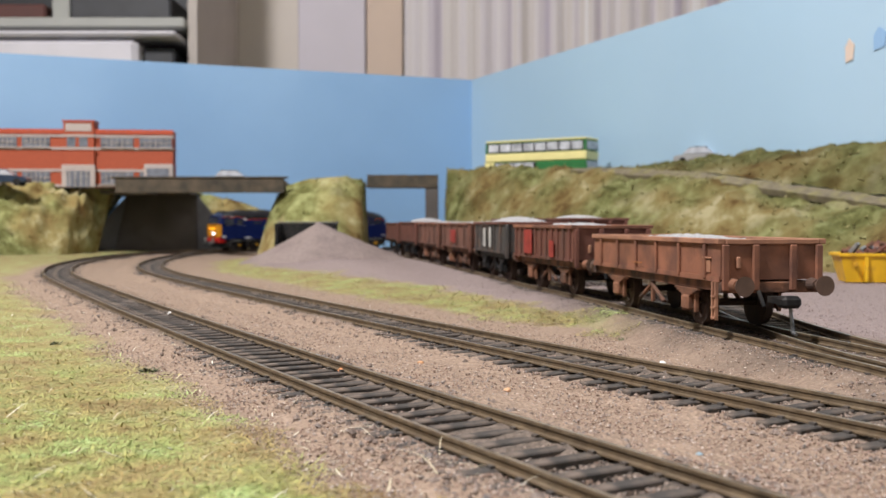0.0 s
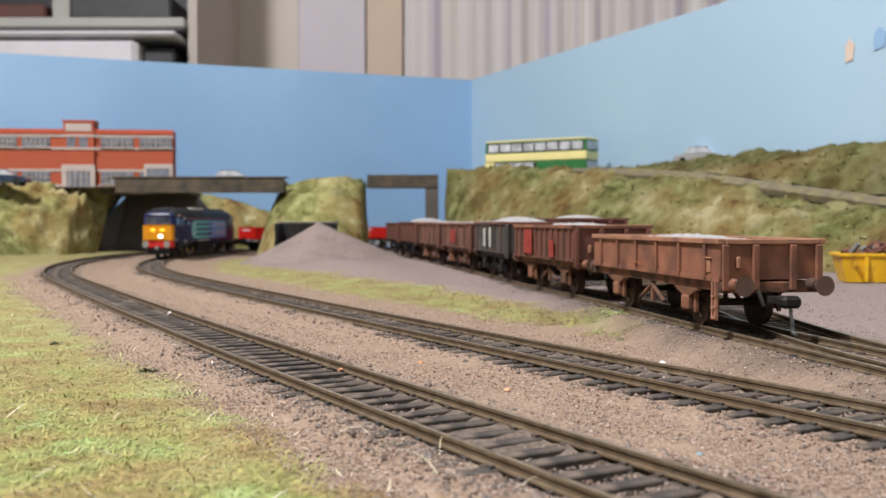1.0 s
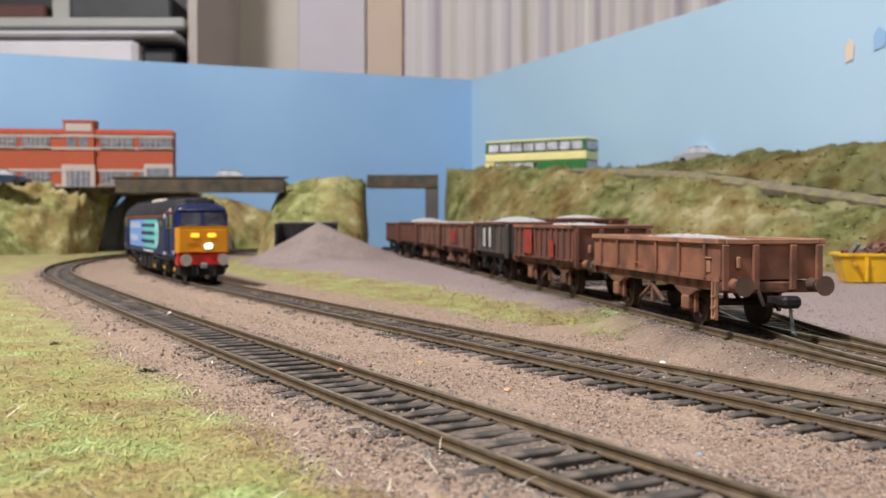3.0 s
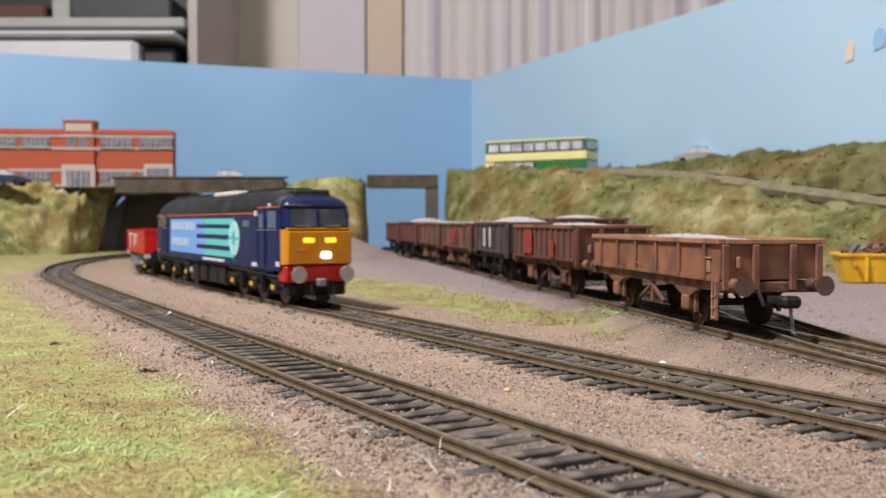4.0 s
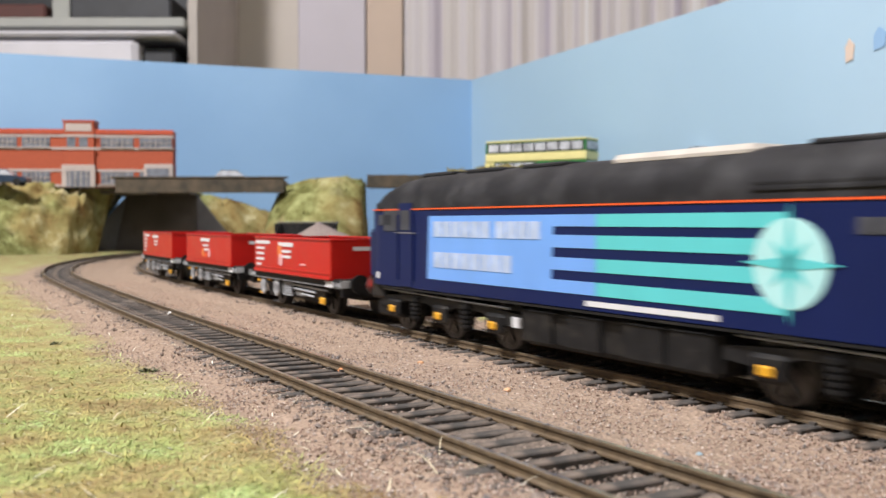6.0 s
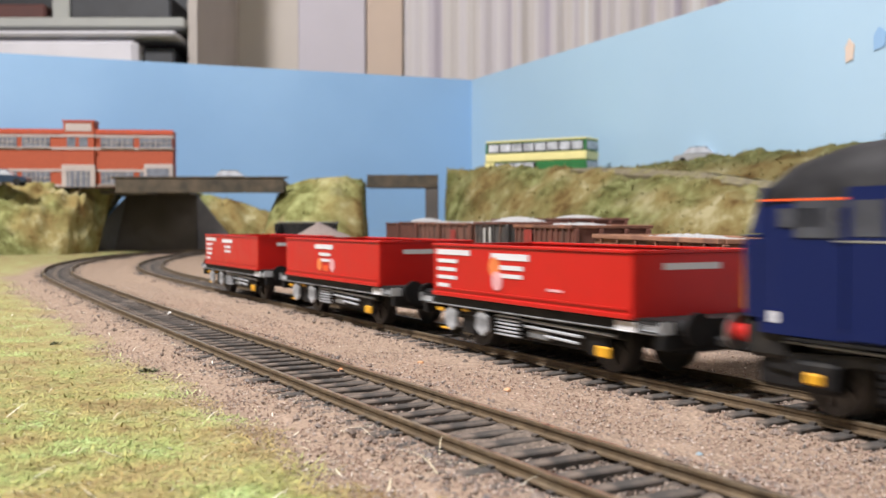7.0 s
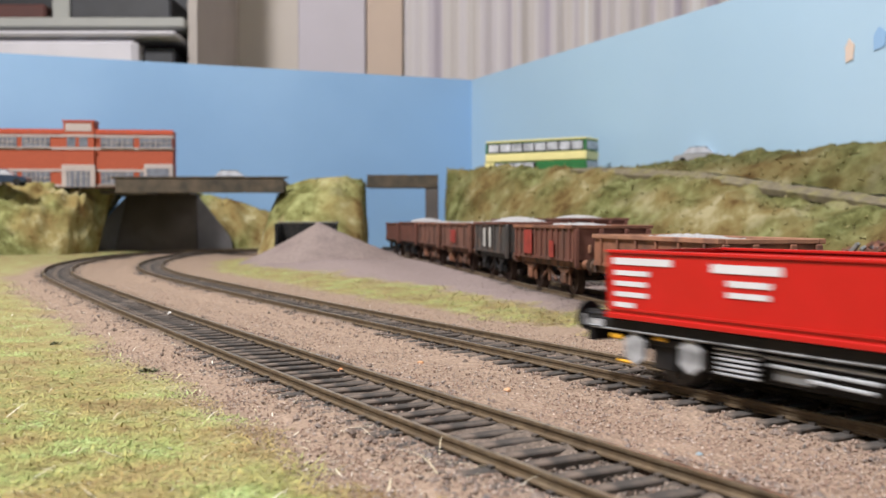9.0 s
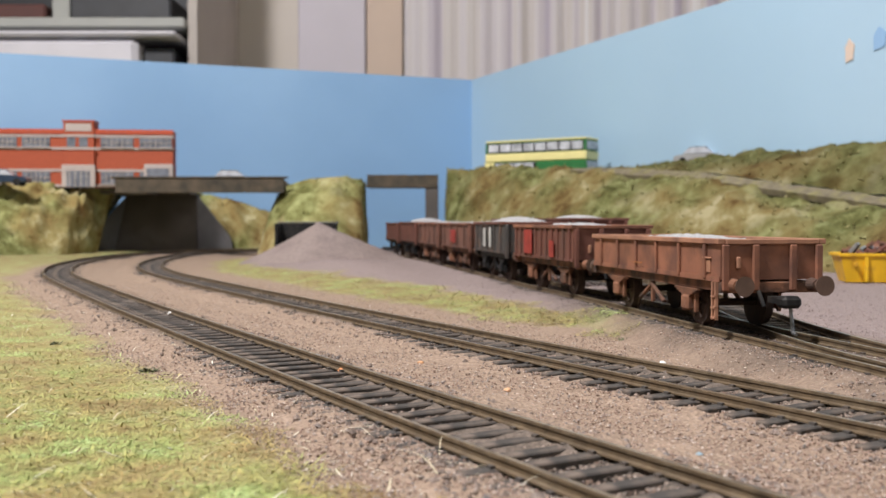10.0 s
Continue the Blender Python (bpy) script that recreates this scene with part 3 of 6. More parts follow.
def siding_bridge():
    br = tagged(empty("siding_bridge"), "dark concrete bridge over the siding with a square pier", "bridge")
    part("parapet", boxes((-0.0880, -0.0055, 1.146, 1.156, 0.0730, 0.0882), bev=0.0005), M_CONC, br)
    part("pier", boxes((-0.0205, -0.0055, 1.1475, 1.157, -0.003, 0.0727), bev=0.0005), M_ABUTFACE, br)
    part("deck", boxes((-0.0880, -0.0060, 1.1565, 1.21, 0.0745, 0.0785)), M_CONC, br)
    return br


road_bridge()
abutment()
siding_bridge()


# ---- rolling stock ----
def wheelset(parent, x, r, gauge=0.0165, material=None):
    """Axle with two flanged wheels, turning about its own y axis, at height r above the rail."""
    bm = bmesh.new()
    cyl(bm, (0, -0.0125, 0), (0, 0.0125, 0), 0.0011, n=10)
    for sg in (-1, 1):
        cyl(bm, (0, sg * 0.0072, 0), (0, sg * 0.0080, 0), r + 0.0008, n=28)
        cyl(bm, (0, sg * 0.0080, 0), (0, sg * 0.0100, 0), r, n=28)
        cyl(bm, (0, sg * 0.0100, 0), (0, sg * 0.0103, 0), r * 0.80, r * 0.72, n=28)
        cyl(bm, (0, sg * 0.0103, 0), (0, sg * 0.0110, 0), r * 0.28, n=14)
        for k in range(6):
            a = k * math.pi / 3
            cyl(bm, (math.cos(a) * r * 0.3, sg * 0.0104, math.sin(a) * r * 0.3), (math.cos(a) * r * 0.74, sg * 0.0104, math.sin(a) * r * 0.74), 0.0005, n=5)
    ob = part("wheelset", bm, material or M_WHEEL, parent)
    ob.location = (x, 0, r)
    return ob


M_WHEEL = mat("wheel_metal", (0.30, 0.28, 0.26), 0.42, 0.6, 0.25, 300, 0, None, (0.05, 0.045, 0.04), 200, 0.5)
M_BOGIEWHEEL = mat("dark_bogie_wheel_metal", (0.085, 0.080, 0.078), 0.4, 0.6, 0.25, 300, 0, None, (0.03, 0.028, 0.026), 200, 0.5)
M_DARKWHEEL = mat("dark_wheel_metal", (0.05, 0.047, 0.045), 0.5, 0.4, 0.25, 300)
SPIN = []


def body_ring(x, half, z0, zc, zr, n=7, lean=0.0):
    """A cross-section: flat sides, a rounded roof. zc: cantrail, zr: roof top."""
    pts = [(x, -half, z0), (x, -half, zc)]
    for i in range(1, n):
        a = math.pi - math.pi * i / n
        pts.append((x, half * math.copysign(abs(math.cos(a)) ** 0.62, math.cos(a)), zc + (zr - zc) * math.sin(a) ** 0.9))
    pts += [(x, half, zc), (x, half, z0)]
    return pts


def locomotive():
    lo = tagged(empty("diesel_locomotive"), "dark blue diesel locomotive with yellow nose and turquoise side panel", "locomotive")
    Z0, ZC, ZR, H = 0.0142, 0.0384, 0.0492, 0.0172
    # main body, to the cab fronts
    bm = bmesh.new()
    prof = [(-0.1145, 0.0166), (-0.110, 0.0171), (-0.085, H), (0.085, H), (0.110, 0.0171), (0.1145, 0.0166)]
    loft(bm, [[(x, -h, Z0), (x, -h, 0.0312), (x, -h, ZC - 0.0002), (x, h, ZC - 0.0002), (x, h, 0.0312), (x, h, Z0)] for x, h in prof])
    part("body", bm, M_BLUE, lo)
    bm = bmesh.new()
    loft(bm, [[(x, -h, ZC - 0.0001), (x, -h, 0.0408), (x, h, 0.0408), (x, h, ZC - 0.0001)] for x, h in ((0.0868, 0.01722), (0.106, 0.01705), (0.1145, 0.0160))])
    part("cab_upper_side", bm, M_BLUE, lo)
    # roof
    bm = bmesh.new()
    rings = []
    for x, h, zr in ((-0.1145, 0.0160, 0.0420), (-0.1105, 0.0167, 0.0455), (-0.102, 0.0170, 0.0480), (-0.090, H, 0.0490), (0.085, H, 0.0490), (0.100, 0.0171, 0.0481), (0.1120, 0.0163, 0.0458)):
        rings.append(body_ring(x, h, ZC - 0.0002, ZC, zr, 12))
    loft(bm, rings)
    for f in bm.faces:
        f.smooth = True
    part("roof", bm, M_ROOF, lo)
    bm = bmesh.new()
    loft(bm, [body_ring(0.1121, 0.0162, 0.0405, 0.0409, 0.0454, 12), body_ring(0.1138, 0.0159, 0.0405, 0.0409, 0.0448, 12), body_ring(0.1156, 0.0152, 0.0405, 0.0409, 0.0437, 12), body_ring(0.1170, 0.0140, 0.0405, 0.0409, 0.0420, 12)])
    for f in bm.faces:
        f.smooth = True
    part("cab_dome", bm, M_DOME, lo, "glossy blue cab roof dome")
    # roof furniture
    part("exhaust_panel", boxes((-0.003, 0.038, -0.0118, 0.0118, 0.0463, 0.0494), bev=0.0012), M_PALEROOF, lo, "pale faded roof panel")
    for x in (-0.085, -0.060, -0.032, 0.058, 0.080):
        part("roof_hatch", boxes((x - 0.009, x + 0.009, -0.0095, 0.0095, 0.0480, 0.0493), bev=0.0004), M_ROOF, lo)
    part("headcode_box_top", boxes((0.0985, 0.1118, -0.0088, 0.0088, 0.0440, 0.0479), bev=0.0008), M_ROOF, lo)
    for sg in (-1, 1):
        for k in range(7):
            z = 0.0400 + k * 0.0010
            y = sg * (0.0171 - 0.00035 * k * 1.2 - 0.00006 * k * k)
            part("roof_slat", boxes((0.042, 0.085, min(y, y + sg * 0.00035), max(y, y + sg * 0.00035), z, z + 0.0005)), M_ROOF, lo)
        for x0, x1 in ((-0.114, 0.0868), (0.0870, 0.1145)):
            y = sg * 0.01722
            bm = boxes((x0, x1, min(y, y + sg * 0.00022), max(y, y + sg * 0.00022), 0.0379 if x0 < 0 else 0.0403, 0.0383 if x0 < 0 else 0.0407))
            part("cantrail_line", bm, M_ORANGE, lo)
        yf = sg * 0.0172

        def plate(name, x0, x1, z0, z1, m, t=0.00015, label="", y=None, slant=0.0):
            y = yf if y is None else y
            ya, yb = min(y, y + sg * t), max(y, y + sg * t)
            bm = bmesh.new()
            loft(bm, [[(x0, ya, z0), (x1, ya, z0), (x1 + slant, ya, z1), (x0 + slant, ya, z1)], [(x0, yb, z0), (x1, yb, z0), (x1 + slant, yb, z1), (x0 + slant, yb, z1)]])
            return part(name, bm, m, lo, label)
        # the livery reads rear to front on the near side
        plate("side_panel", -0.0785, -0.0185, 0.0176, 0.0360, M_PALEBLUE, slant=0.0010, label="pale blue livery panel")
        for z0, z1 in ((0.0176, 0.0206), (0.0229, 0.0259), (0.0282, 0.0312), (0.0332, 0.0360)):
            plate("livery_stripe", -0.0183, -0.0020, z0, z1, M_PALEBLUE, 0.00017)
            plate("livery_stripe", -0.0018, 0.0500, z0, z1, M_TEAL, 0.00017)
        bm = bmesh.new()
        cyl(bm, (0.0510, sg * 0.01722, 0.0268), (0.0510, sg * 0.01745, 0.0268), 0.0082, n=32)
        part("compass_disc", bm, M_PALETEAL, lo, "pale turquoise compass disc")
        for k in range(8):
            a = k * math.pi / 4
            ln = 0.0110 if k % 2 == 0 else 0.0060
            c, s = math.cos(a), math.sin(a)
            bm = bmesh.new()
            pts = [(0.0510 + c * ln, 0.0268 + s * ln), (0.0510 - s * 0.0013, 0.0268 + c * 0.0013), (0.0510 + s * 0.0013, 0.0268 - c * 0.0013)]
            y0 = sg * 0.01747
            loft(bm, [[(p, y0, q) for p, q in pts], [(p, y0 + sg * 0.0001, q) for p, q in pts]])
            part("compass_point", bm, M_TEAL, lo)
        # lettering as bars of its size
        rng = random.Random(4)
        for z, wds in ((0.0300, (0.0255, 0.0172)), (0.0212, (0.0360,))):
            x = -0.0745
            for wd in wds:
                n = int(wd / 0.0042)
                for k in range(n):
                    plate("letter_bar", x, x + 0.0044, z, z + 0.0044, M_LETTER, 0.0003)
                    x += 0.0050
                x += 0.0022
        plate("small_lettering", -0.0055, 0.0345, 0.0151, 0.0163, M_WHITE)
        plate("data_panel", 0.078, 0.0855, 0.0150, 0.0166, M_WHITE)
        plate("number_bar", 0.1045, 0.1140, 0.0160, 0.0180, M_WHITE, y=sg * 0.01695)
        plate("number_bar", -0.112, -0.101, 0.0162, 0.0182, M_WHITE, y=sg * 0.01695)
        for x0 in (0.0872, -0.0965):
            plate("cab_door", x0 + 0.0005, x0 + 0.0088, 0.0146, 0.0400, M_BLUE, 0.00025)
            plate("door_window", x0 + 0.0015, x0 + 0.0075, 0.0318, 0.0378, M_GLASS, 0.00040)
            plate("handrail", x0 - 0.0004, x0 + 0.0002, 0.0165, 0.0365, M_BLUE, 0.0006)
            plate("handrail", x0 + 0.0092, x0 + 0.0098, 0.0165, 0.0365, M_BLUE, 0.0006)
            plate("cab_sill", x0 - 0.002, x0 + 0.025 if x0 > 0 else x0 + 0.011, 0.0308, 0.0311, M_STEEL, 0.0004)
        plate("cab_window", 0.1000, 0.1110, 0.0318, 0.0388, M_GLASS, 0.00030, y=sg * 0.0171)
        plate("cab_window", -0.1065, -0.0960, 0.0315, 0.0385, M_GLASS, 0.00030, y=sg * 0.0171)
        plate("engine_room_window", 0.0645, 0.0745, 0.0322, 0.0350, M_GLASS, 0.0002)
        plate("engine_room_window", -0.060 - 0.05, -0.052 - 0.05 + 0.001, 0.0333, 0.0366, M_GLASS, 0.0002)
        plate("lamp_bracket", 0.0838, 0.0864, 0.0368, 0.0392, M_WHITE, 0.0008)
        plate("lamp_bracket", 0.1010, 0.1030, 0.0406, 0.0422, M_WHITE, 0.0008, y=sg * 0.0166)
        plate("skirt_rail", -0.108, 0.108, 0.0134, 0.01395, M_BLACK, 0.0002)
    # cab fronts: sloping windscreen above a vertical nose
    for e in (1, -1):
        def X(v):
            return v * e
        bm = bmesh.new()
        loft(bm, [[(X(0.1147), -0.0166, 0.0168), (X(0.1147), 0.0166, 0.0168), (X(0.1147), 0.0166, 0.0312), (X(0.1147), -0.0166, 0.0312)],
                  [(X(0.1175), -0.0164, 0.0169), (X(0.1175), 0.0164, 0.0169), (X(0.1182), 0.0162, 0.0311), (X(0.1182), -0.0162, 0.0311)],
                  [(X(0.1192), -0.0148, 0.0172), (X(0.1192), 0.0148, 0.0172), (X(0.1200), 0.0145, 0.0303), (X(0.1200), -0.0145, 0.0303)]])
        part("nose", bm, M_YELLOW if e > 0 else M_BLUE, lo, "warm yellow warning nose panel" if e > 0 else "")
        if e < 0:
            part("nose_panel", boxes((-0.1207, -0.1201, -0.0138, 0.0138, 0.0178, 0.0300), bev=0.0002), M_YELLOW, lo, "yellow rear warning panel")
        part("nose_lip", boxes((min(X(0.1150), X(0.1196)), max(X(0.1150), X(0.1196)), -0.0150, 0.0150, 0.0313, 0.0319), bev=0.0002), M_YELLOW if e > 0 else M_BLUE, lo)
        bm = bmesh.new()
        loft(bm, [[(X(0.1147), -0.0165, 0.0321), (X(0.1147), 0.0165, 0.0321), (X(0.1138), 0.0160, 0.0404), (X(0.1138), -0.0160, 0.0404)],
                  [(X(0.1188), -0.0142, 0.0321), (X(0.1188), 0.0142, 0.0321), (X(0.1164), 0.0136, 0.0404), (X(0.1164), -0.0136, 0.0404)]])
        part("windscreen_frame", bm, M_BLUE, lo)
        for y0, y1 in ((-0.0132, -0.0008), (0.0008, 0.0132)):
            bm = bmesh.new()
            loft(bm, [[(X(0.1184), y0, 0.0326), (X(0.1184), y1, 0.0326), (X(0.1166), y1 * 0.97, 0.0396), (X(0.1166), y0 * 0.97, 0.0396)],
                      [(X(0.1190), y0, 0.0326), (X(0.1190), y1, 0.0326), (X(0.1172), y1 * 0.97, 0.0396), (X(0.1172), y0 * 0.97, 0.0396)]])
            part("windscreen", bm, M_GLASS, lo)
            part("wiper", boxes((min(X(0.1190), X(0.1196)), max(X(0.1190), X(0.1196)), y0 + 0.002, y1 - 0.003, 0.0325, 0.0328)), M_STEEL, lo)
        for y in (-0.0052, 0.0052):
            bm = boxes((min(X(0.1192), X(0.1204)), max(X(0.1192), X(0.1204)), y - 0.0025, y + 0.0025, 0.0258, 0.0278), bev=0.0004)
            part("marker_light", bm, M_AMBER if e > 0 else M_BUFRED, lo, "lit amber marker light" if e > 0 else "")
        bm = boxes((min(X(0.1190), X(0.1205)), max(X(0.1190), X(0.1205)), 0.0008, 0.0054, 0.0192, 0.0222), bev=0.0007)
        part("headlight", bm, M_HEAD if e > 0 else M_GLASS, lo, "bright white headlight" if e > 0 else "")
        part("nose_handrail", boxes((min(X(0.1196), X(0.1201)), max(X(0.1196), X(0.1201)), -0.0105, -0.0040, 0.0226, 0.0230)), M_YELLOW, lo)
        part("nose_step", boxes((min(X(0.1190), X(0.1206)), max(X(0.1190), X(0.1206)), -0.0080, -0.0020, 0.0176, 0.0181)), M_YELLOW, lo)
        part("buffer_beam", boxes((min(X(0.1095), X(0.1185)), max(X(0.1095), X(0.1185)), -0.0158, 0.0158, 0.0095, 0.0166), bev=0.0008), M_BUFRED if e > 0 else M_BLACK, lo)
        part("valance", boxes((min(X(0.1000), X(0.1170)), max(X(0.1000), X(0.1170)), -0.0140, 0.0140, 0.0040, 0.0094), bev=0.0008), M_BLACK, lo)
        for y in (-0.01135, 0.01135):
            bm = bmesh.new()
            cyl(bm, (X(0.1186), y, 0.0130), (X(0.1235), y, 0.0130), 0.0017, n=18)
            sh = part("buffer", bm, M_BUFRED, lo)
            bm = bmesh.new()
            cyl(bm, (X(0.1236), y, 0.0130), (X(0.1243), y, 0.0130), 0.0035, 0.0033, n=28)
            part("buffer_head", bm, M_STEEL, sh, "bright steel buffer head")
        for y in (-0.0065, -0.0035, 0.0045, 0.0070):
            bm = bmesh.new()
            cyl(bm, (X(0.1180), y, 0.0098), (X(0.1195), y, 0.0035), 0.0006, n=8)
            part("brake_pipe", bm, M_BLACK, lo)
        bm = boxes((min(X(0.1186), X(0.1230)), max(X(0.1186), X(0.1230)), -0.0018, 0.0018, 0.0080, 0.0112), bev=0.0005)
        part("coupling", bm, M_GREY, lo)
        if e < 0:
            part("tail_lamp", boxes((-0.1212, -0.1202, -0.0125, -0.0105, 0.0165, 0.0190), bev=0.0004), M_BUFRED, lo)
    # underframe tank between the bogies
    part("fuel_tank", boxes((-0.033, 0.033, -0.0150, 0.0150, 0.0035, 0.0132), bev=0.0012), M_BLACK, lo)
    for sg in (-1, 1):
        for x in (-0.026, -0.008, 0.012, 0.026):
            part("tank_box", boxes((x - 0.0062, x + 0.0062, min(sg * 0.0151, sg * 0.0162), max(sg * 0.0151, sg * 0.0162), 0.0042, 0.0125), bev=0.0005), M_BLACK, lo)
        part("warning_plate", boxes((-0.0365, -0.0335, min(sg * 0.0150, sg * 0.0160), max(sg * 0.0150, sg * 0.0160), 0.0072, 0.0098)), M_WHITE, lo)
    bogies = []
    for bx in (-0.074, 0.074):
        bo = empty("bogie")
        bo.parent = lo
        bo.location = (bx, 0, 0)
        for sg in (-1, 1):
            ya, yb = min(sg * 0.0122, sg * 0.0150), max(sg * 0.0122, sg * 0.0150)
            bm = bmesh.new()
            out = [(-0.040, 0.0078), (-0.040, 0.0105), (-0.020, 0.0118), (0.020, 0.0118), (0.040, 0.0105), (0.040, 0.0078), (0.033, 0.0072), (0.022, 0.0098), (0.007, 0.0098), (0.0, 0.0078), (-0.007, 0.0098), (-0.022, 0.0098), (-0.033, 0.0072)]
            prism(bm, out, ya, yb)
            part("side_frame", bm, M_BLACK, bo)
            for x in (-0.029, 0.0, 0.029):
                part("axlebox", boxes((x - 0.0040, x + 0.0040, min(sg * 0.0142, sg * 0.0160), max(sg * 0.0142, sg * 0.0160), 0.0046, 0.0100), bev=0.0008), M_BLACK, bo)
                part("axlebox_cover", boxes((x - 0.0018, x + 0.0018, min(sg * 0.0160, sg * 0.0167), max(sg * 0.0160, sg * 0.0167), 0.0058, 0.0080), bev=0.0004), M_BOXYEL, bo, "yellow axlebox cover")
            for x in (-0.0145, 0.0145):
                bm = bmesh.new()
                for k in range(5):
                    cyl(bm, (x, sg * 0.0152, 0.0050 + k * 0.0013), (x, sg * 0.0152, 0.0058 + k * 0.0013), 0.0020, n=12)
                cyl(bm, (x, sg * 0.0152, 0.0040), (x, sg * 0.0152, 0.0116), 0.0012, n=10)
                part("coil_spring", bm, M_BLACK, bo)
            bm = bmesh.new()
            cyl(bm, (-0.036, sg * 0.0156, 0.0128), (0.036, sg * 0.0156, 0.0118), 0.0003, n=6)
            part("sand_pipe", bm, M_GREY, bo)
        part("bogie_frame", boxes((-0.036, 0.036, -0.0062, 0.0062, 0.0070, 0.0110), bev=0.0008), M_BLACK, bo)
        for x in (-0.029, 0.0, 0.029):
            SPIN.append((wheelset(bo, x, 0.0070, material=M_BOGIEWHEEL), 0.0070))
        bogies.append((bo, bx))
    return lo, bogies


M_DOME = mat("glossy_cab_dome", (0.006, 0.014, 0.060), 0.28, 0, 0.05, 60, coat=0.2)
M_PALEROOF = mat("faded_roof_panel", (0.46, 0.42, 0.38), 0.7, 0, 0.15, 160)
M_PALETEAL = mat("pale_turquoise", (0.42, 0.74, 0.76), 0.4, 0, 0.05, 100)


def red_wagon(emblem):
    """A low red open wagon on a black underframe, front towards +x."""
    wg = tagged(empty("open_wagon"), "bright red open wagon with white lettering on a black underframe", "wagon", group="red wagons of the moving train")
    L, H, Z0, Z1 = 0.0420, 0.0168, 0.0131, 0.0267
    t = 0.0009
    for sg in (-1, 1):
        y = sg * H
        side = part("side", boxes((-L, L, min(y, y - sg * t), max(y, y - sg * t), Z0, Z1), bev=0.00015), M_RED, wg)
        part("top_rim", boxes((-L - 0.0002, L + 0.0002, min(y - sg * 0.0012, y + sg * 0.0004), max(y - sg * 0.0012, y + sg * 0.0004), Z1, Z1 + 0.0007), bev=0.00015), M_RED, wg)
        part("bottom_rail", boxes((-L, L, min(y, y + sg * 0.0005), max(y, y + sg * 0.0005), Z0, Z0 + 0.0011), bev=0.00015), M_RED, wg)
        part("hinge_line", boxes((-L + 0.001, L - 0.001, min(y, y + sg * 0.0003), max(y, y + sg * 0.0003), Z0 + 0.0019, Z0 + 0.0023)), M_RED, wg)
        yb = y + sg * 0.00004

        def bar(x0, x1, z0, z1, m=M_WHITE, name="lettering_bar"):
            z0, z1 = z0 - 0.0012, z1 - 0.0012
            a, b = yb, yb + sg * 0.00014
            part(name, boxes((x0, x1, min(a, b), max(a, b), z0, z1)), m, wg)
        if emblem != "below":
            bar(-0.040, -0.0225, 0.0256, 0.0270)
            for k in range(4):
                bar(-0.0395, -0.0395 + (0.0105, 0.0098, 0.0100, 0.0062)[k], 0.0234 - k * 0.0022, 0.0244 - k * 0.0022)
        bar(-0.0120, 0.0045, 0.0250, 0.0266)
        bar(-0.0080, 0.0022, 0.0226, 0.0237)
        bar(-0.0080, 0.0018, 0.0206, 0.0216)
        if emblem == "below":
            for x, m in ((-0.0075, M_EMBLEM), (0.0040, M_EMBLEM2)):
                bm = bmesh.new()
                cyl(bm, (x, yb, 0.0184), (x, yb + sg * 0.00016, 0.0184), 0.0024, n=6)
                part("emblem_plate", bm, m, wg, "small hexagonal emblem")
            bar(-0.0040, 0.0006, 0.0174, 0.0194, M_ORANGE, "emblem_band")
        if emblem == "beside":
            bm = bmesh.new()
            cyl(bm, (-0.0105, yb, 0.0218), (-0.0105, yb + sg * 0.00016, 0.0218), 0.0026, n=20)
            part("emblem_disc", bm, M_EMBLEM, wg, "faded orange emblem")
            bm = bmesh.new()
            cyl(bm, (-0.0092, yb + sg * 0.0001, 0.0185), (-0.0092, yb + sg * 0.00026, 0.0185), 0.0024, n=20)
            part("emblem_disc", bm, M_EMBLEM2, wg, "pale pink emblem")
            bar(0.012, 0.018, 0.0184, 0.0190, M_EMBLEM2)
        def fit(name, x0, x1, ya, yb, z0, z1, m, label="", bev=0.0003):
            return part(name, boxes((x0, x1, min(sg * ya, sg * yb), max(sg * ya, sg * yb), z0, z1), bev=bev), m, wg, label)
        fit("solebar", -0.0495, 0.0495, 0.0140, 0.0160, 0.0106, 0.0130, M_BLACK)
        fit("solebar_flange", -0.0490, 0.0490, 0.0150, 0.0163, 0.0104, 0.0109, M_GREY)
        # Black sheet added as painted shade, closing the see-through gap below the solebar.
        fit("shade_sheet", -0.0220, 0.0230, 0.0112, 0.0120, 0.0040, 0.0104, M_BLACK)
        fit("data_panel", 0.0360, 0.0425, 0.0161, 0.0163, 0.0106, 0.0126, M_WHITE)
        fit("data_panel", 0.0440, 0.0492, 0.0161, 0.0163, 0.0112, 0.0124, M_PALEGREY)
        fit("data_panel", -0.0490, -0.0440, 0.0161, 0.0163, 0.0110, 0.0124, M_PALEGREY)
        for x in (-0.0275, 0.0275):
            fit("spring_hanger", x - 0.0085, x + 0.0085, 0.0128, 0.0146, 0.0082, 0.0100, M_BLACK)
            fit("axle_guard", x - 0.0034, x + 0.0034, 0.0128, 0.0142, 0.0035, 0.0095, M_BLACK)
        for x in (-0.0345, -0.0185):
            bm = bmesh.new()
            cyl(bm, (x, sg * 0.0148, 0.0072), (x, sg * 0.0158, 0.0072), 0.0034, n=6)
            part("axlebox", bm, M_PALEGREY, wg, "pale grey hexagonal axlebox")
        for k in range(6):
            z = 0.0048 + k * 0.00092
            fit("grille_slat", -0.0125, -0.0025, 0.0140, 0.0152, z, z + 0.00045, M_PALEGREY, bev=0.0001)
        fit("grille_back", -0.0128, -0.0022, 0.0128, 0.0138, 0.0046, 0.0102, M_BLACK)
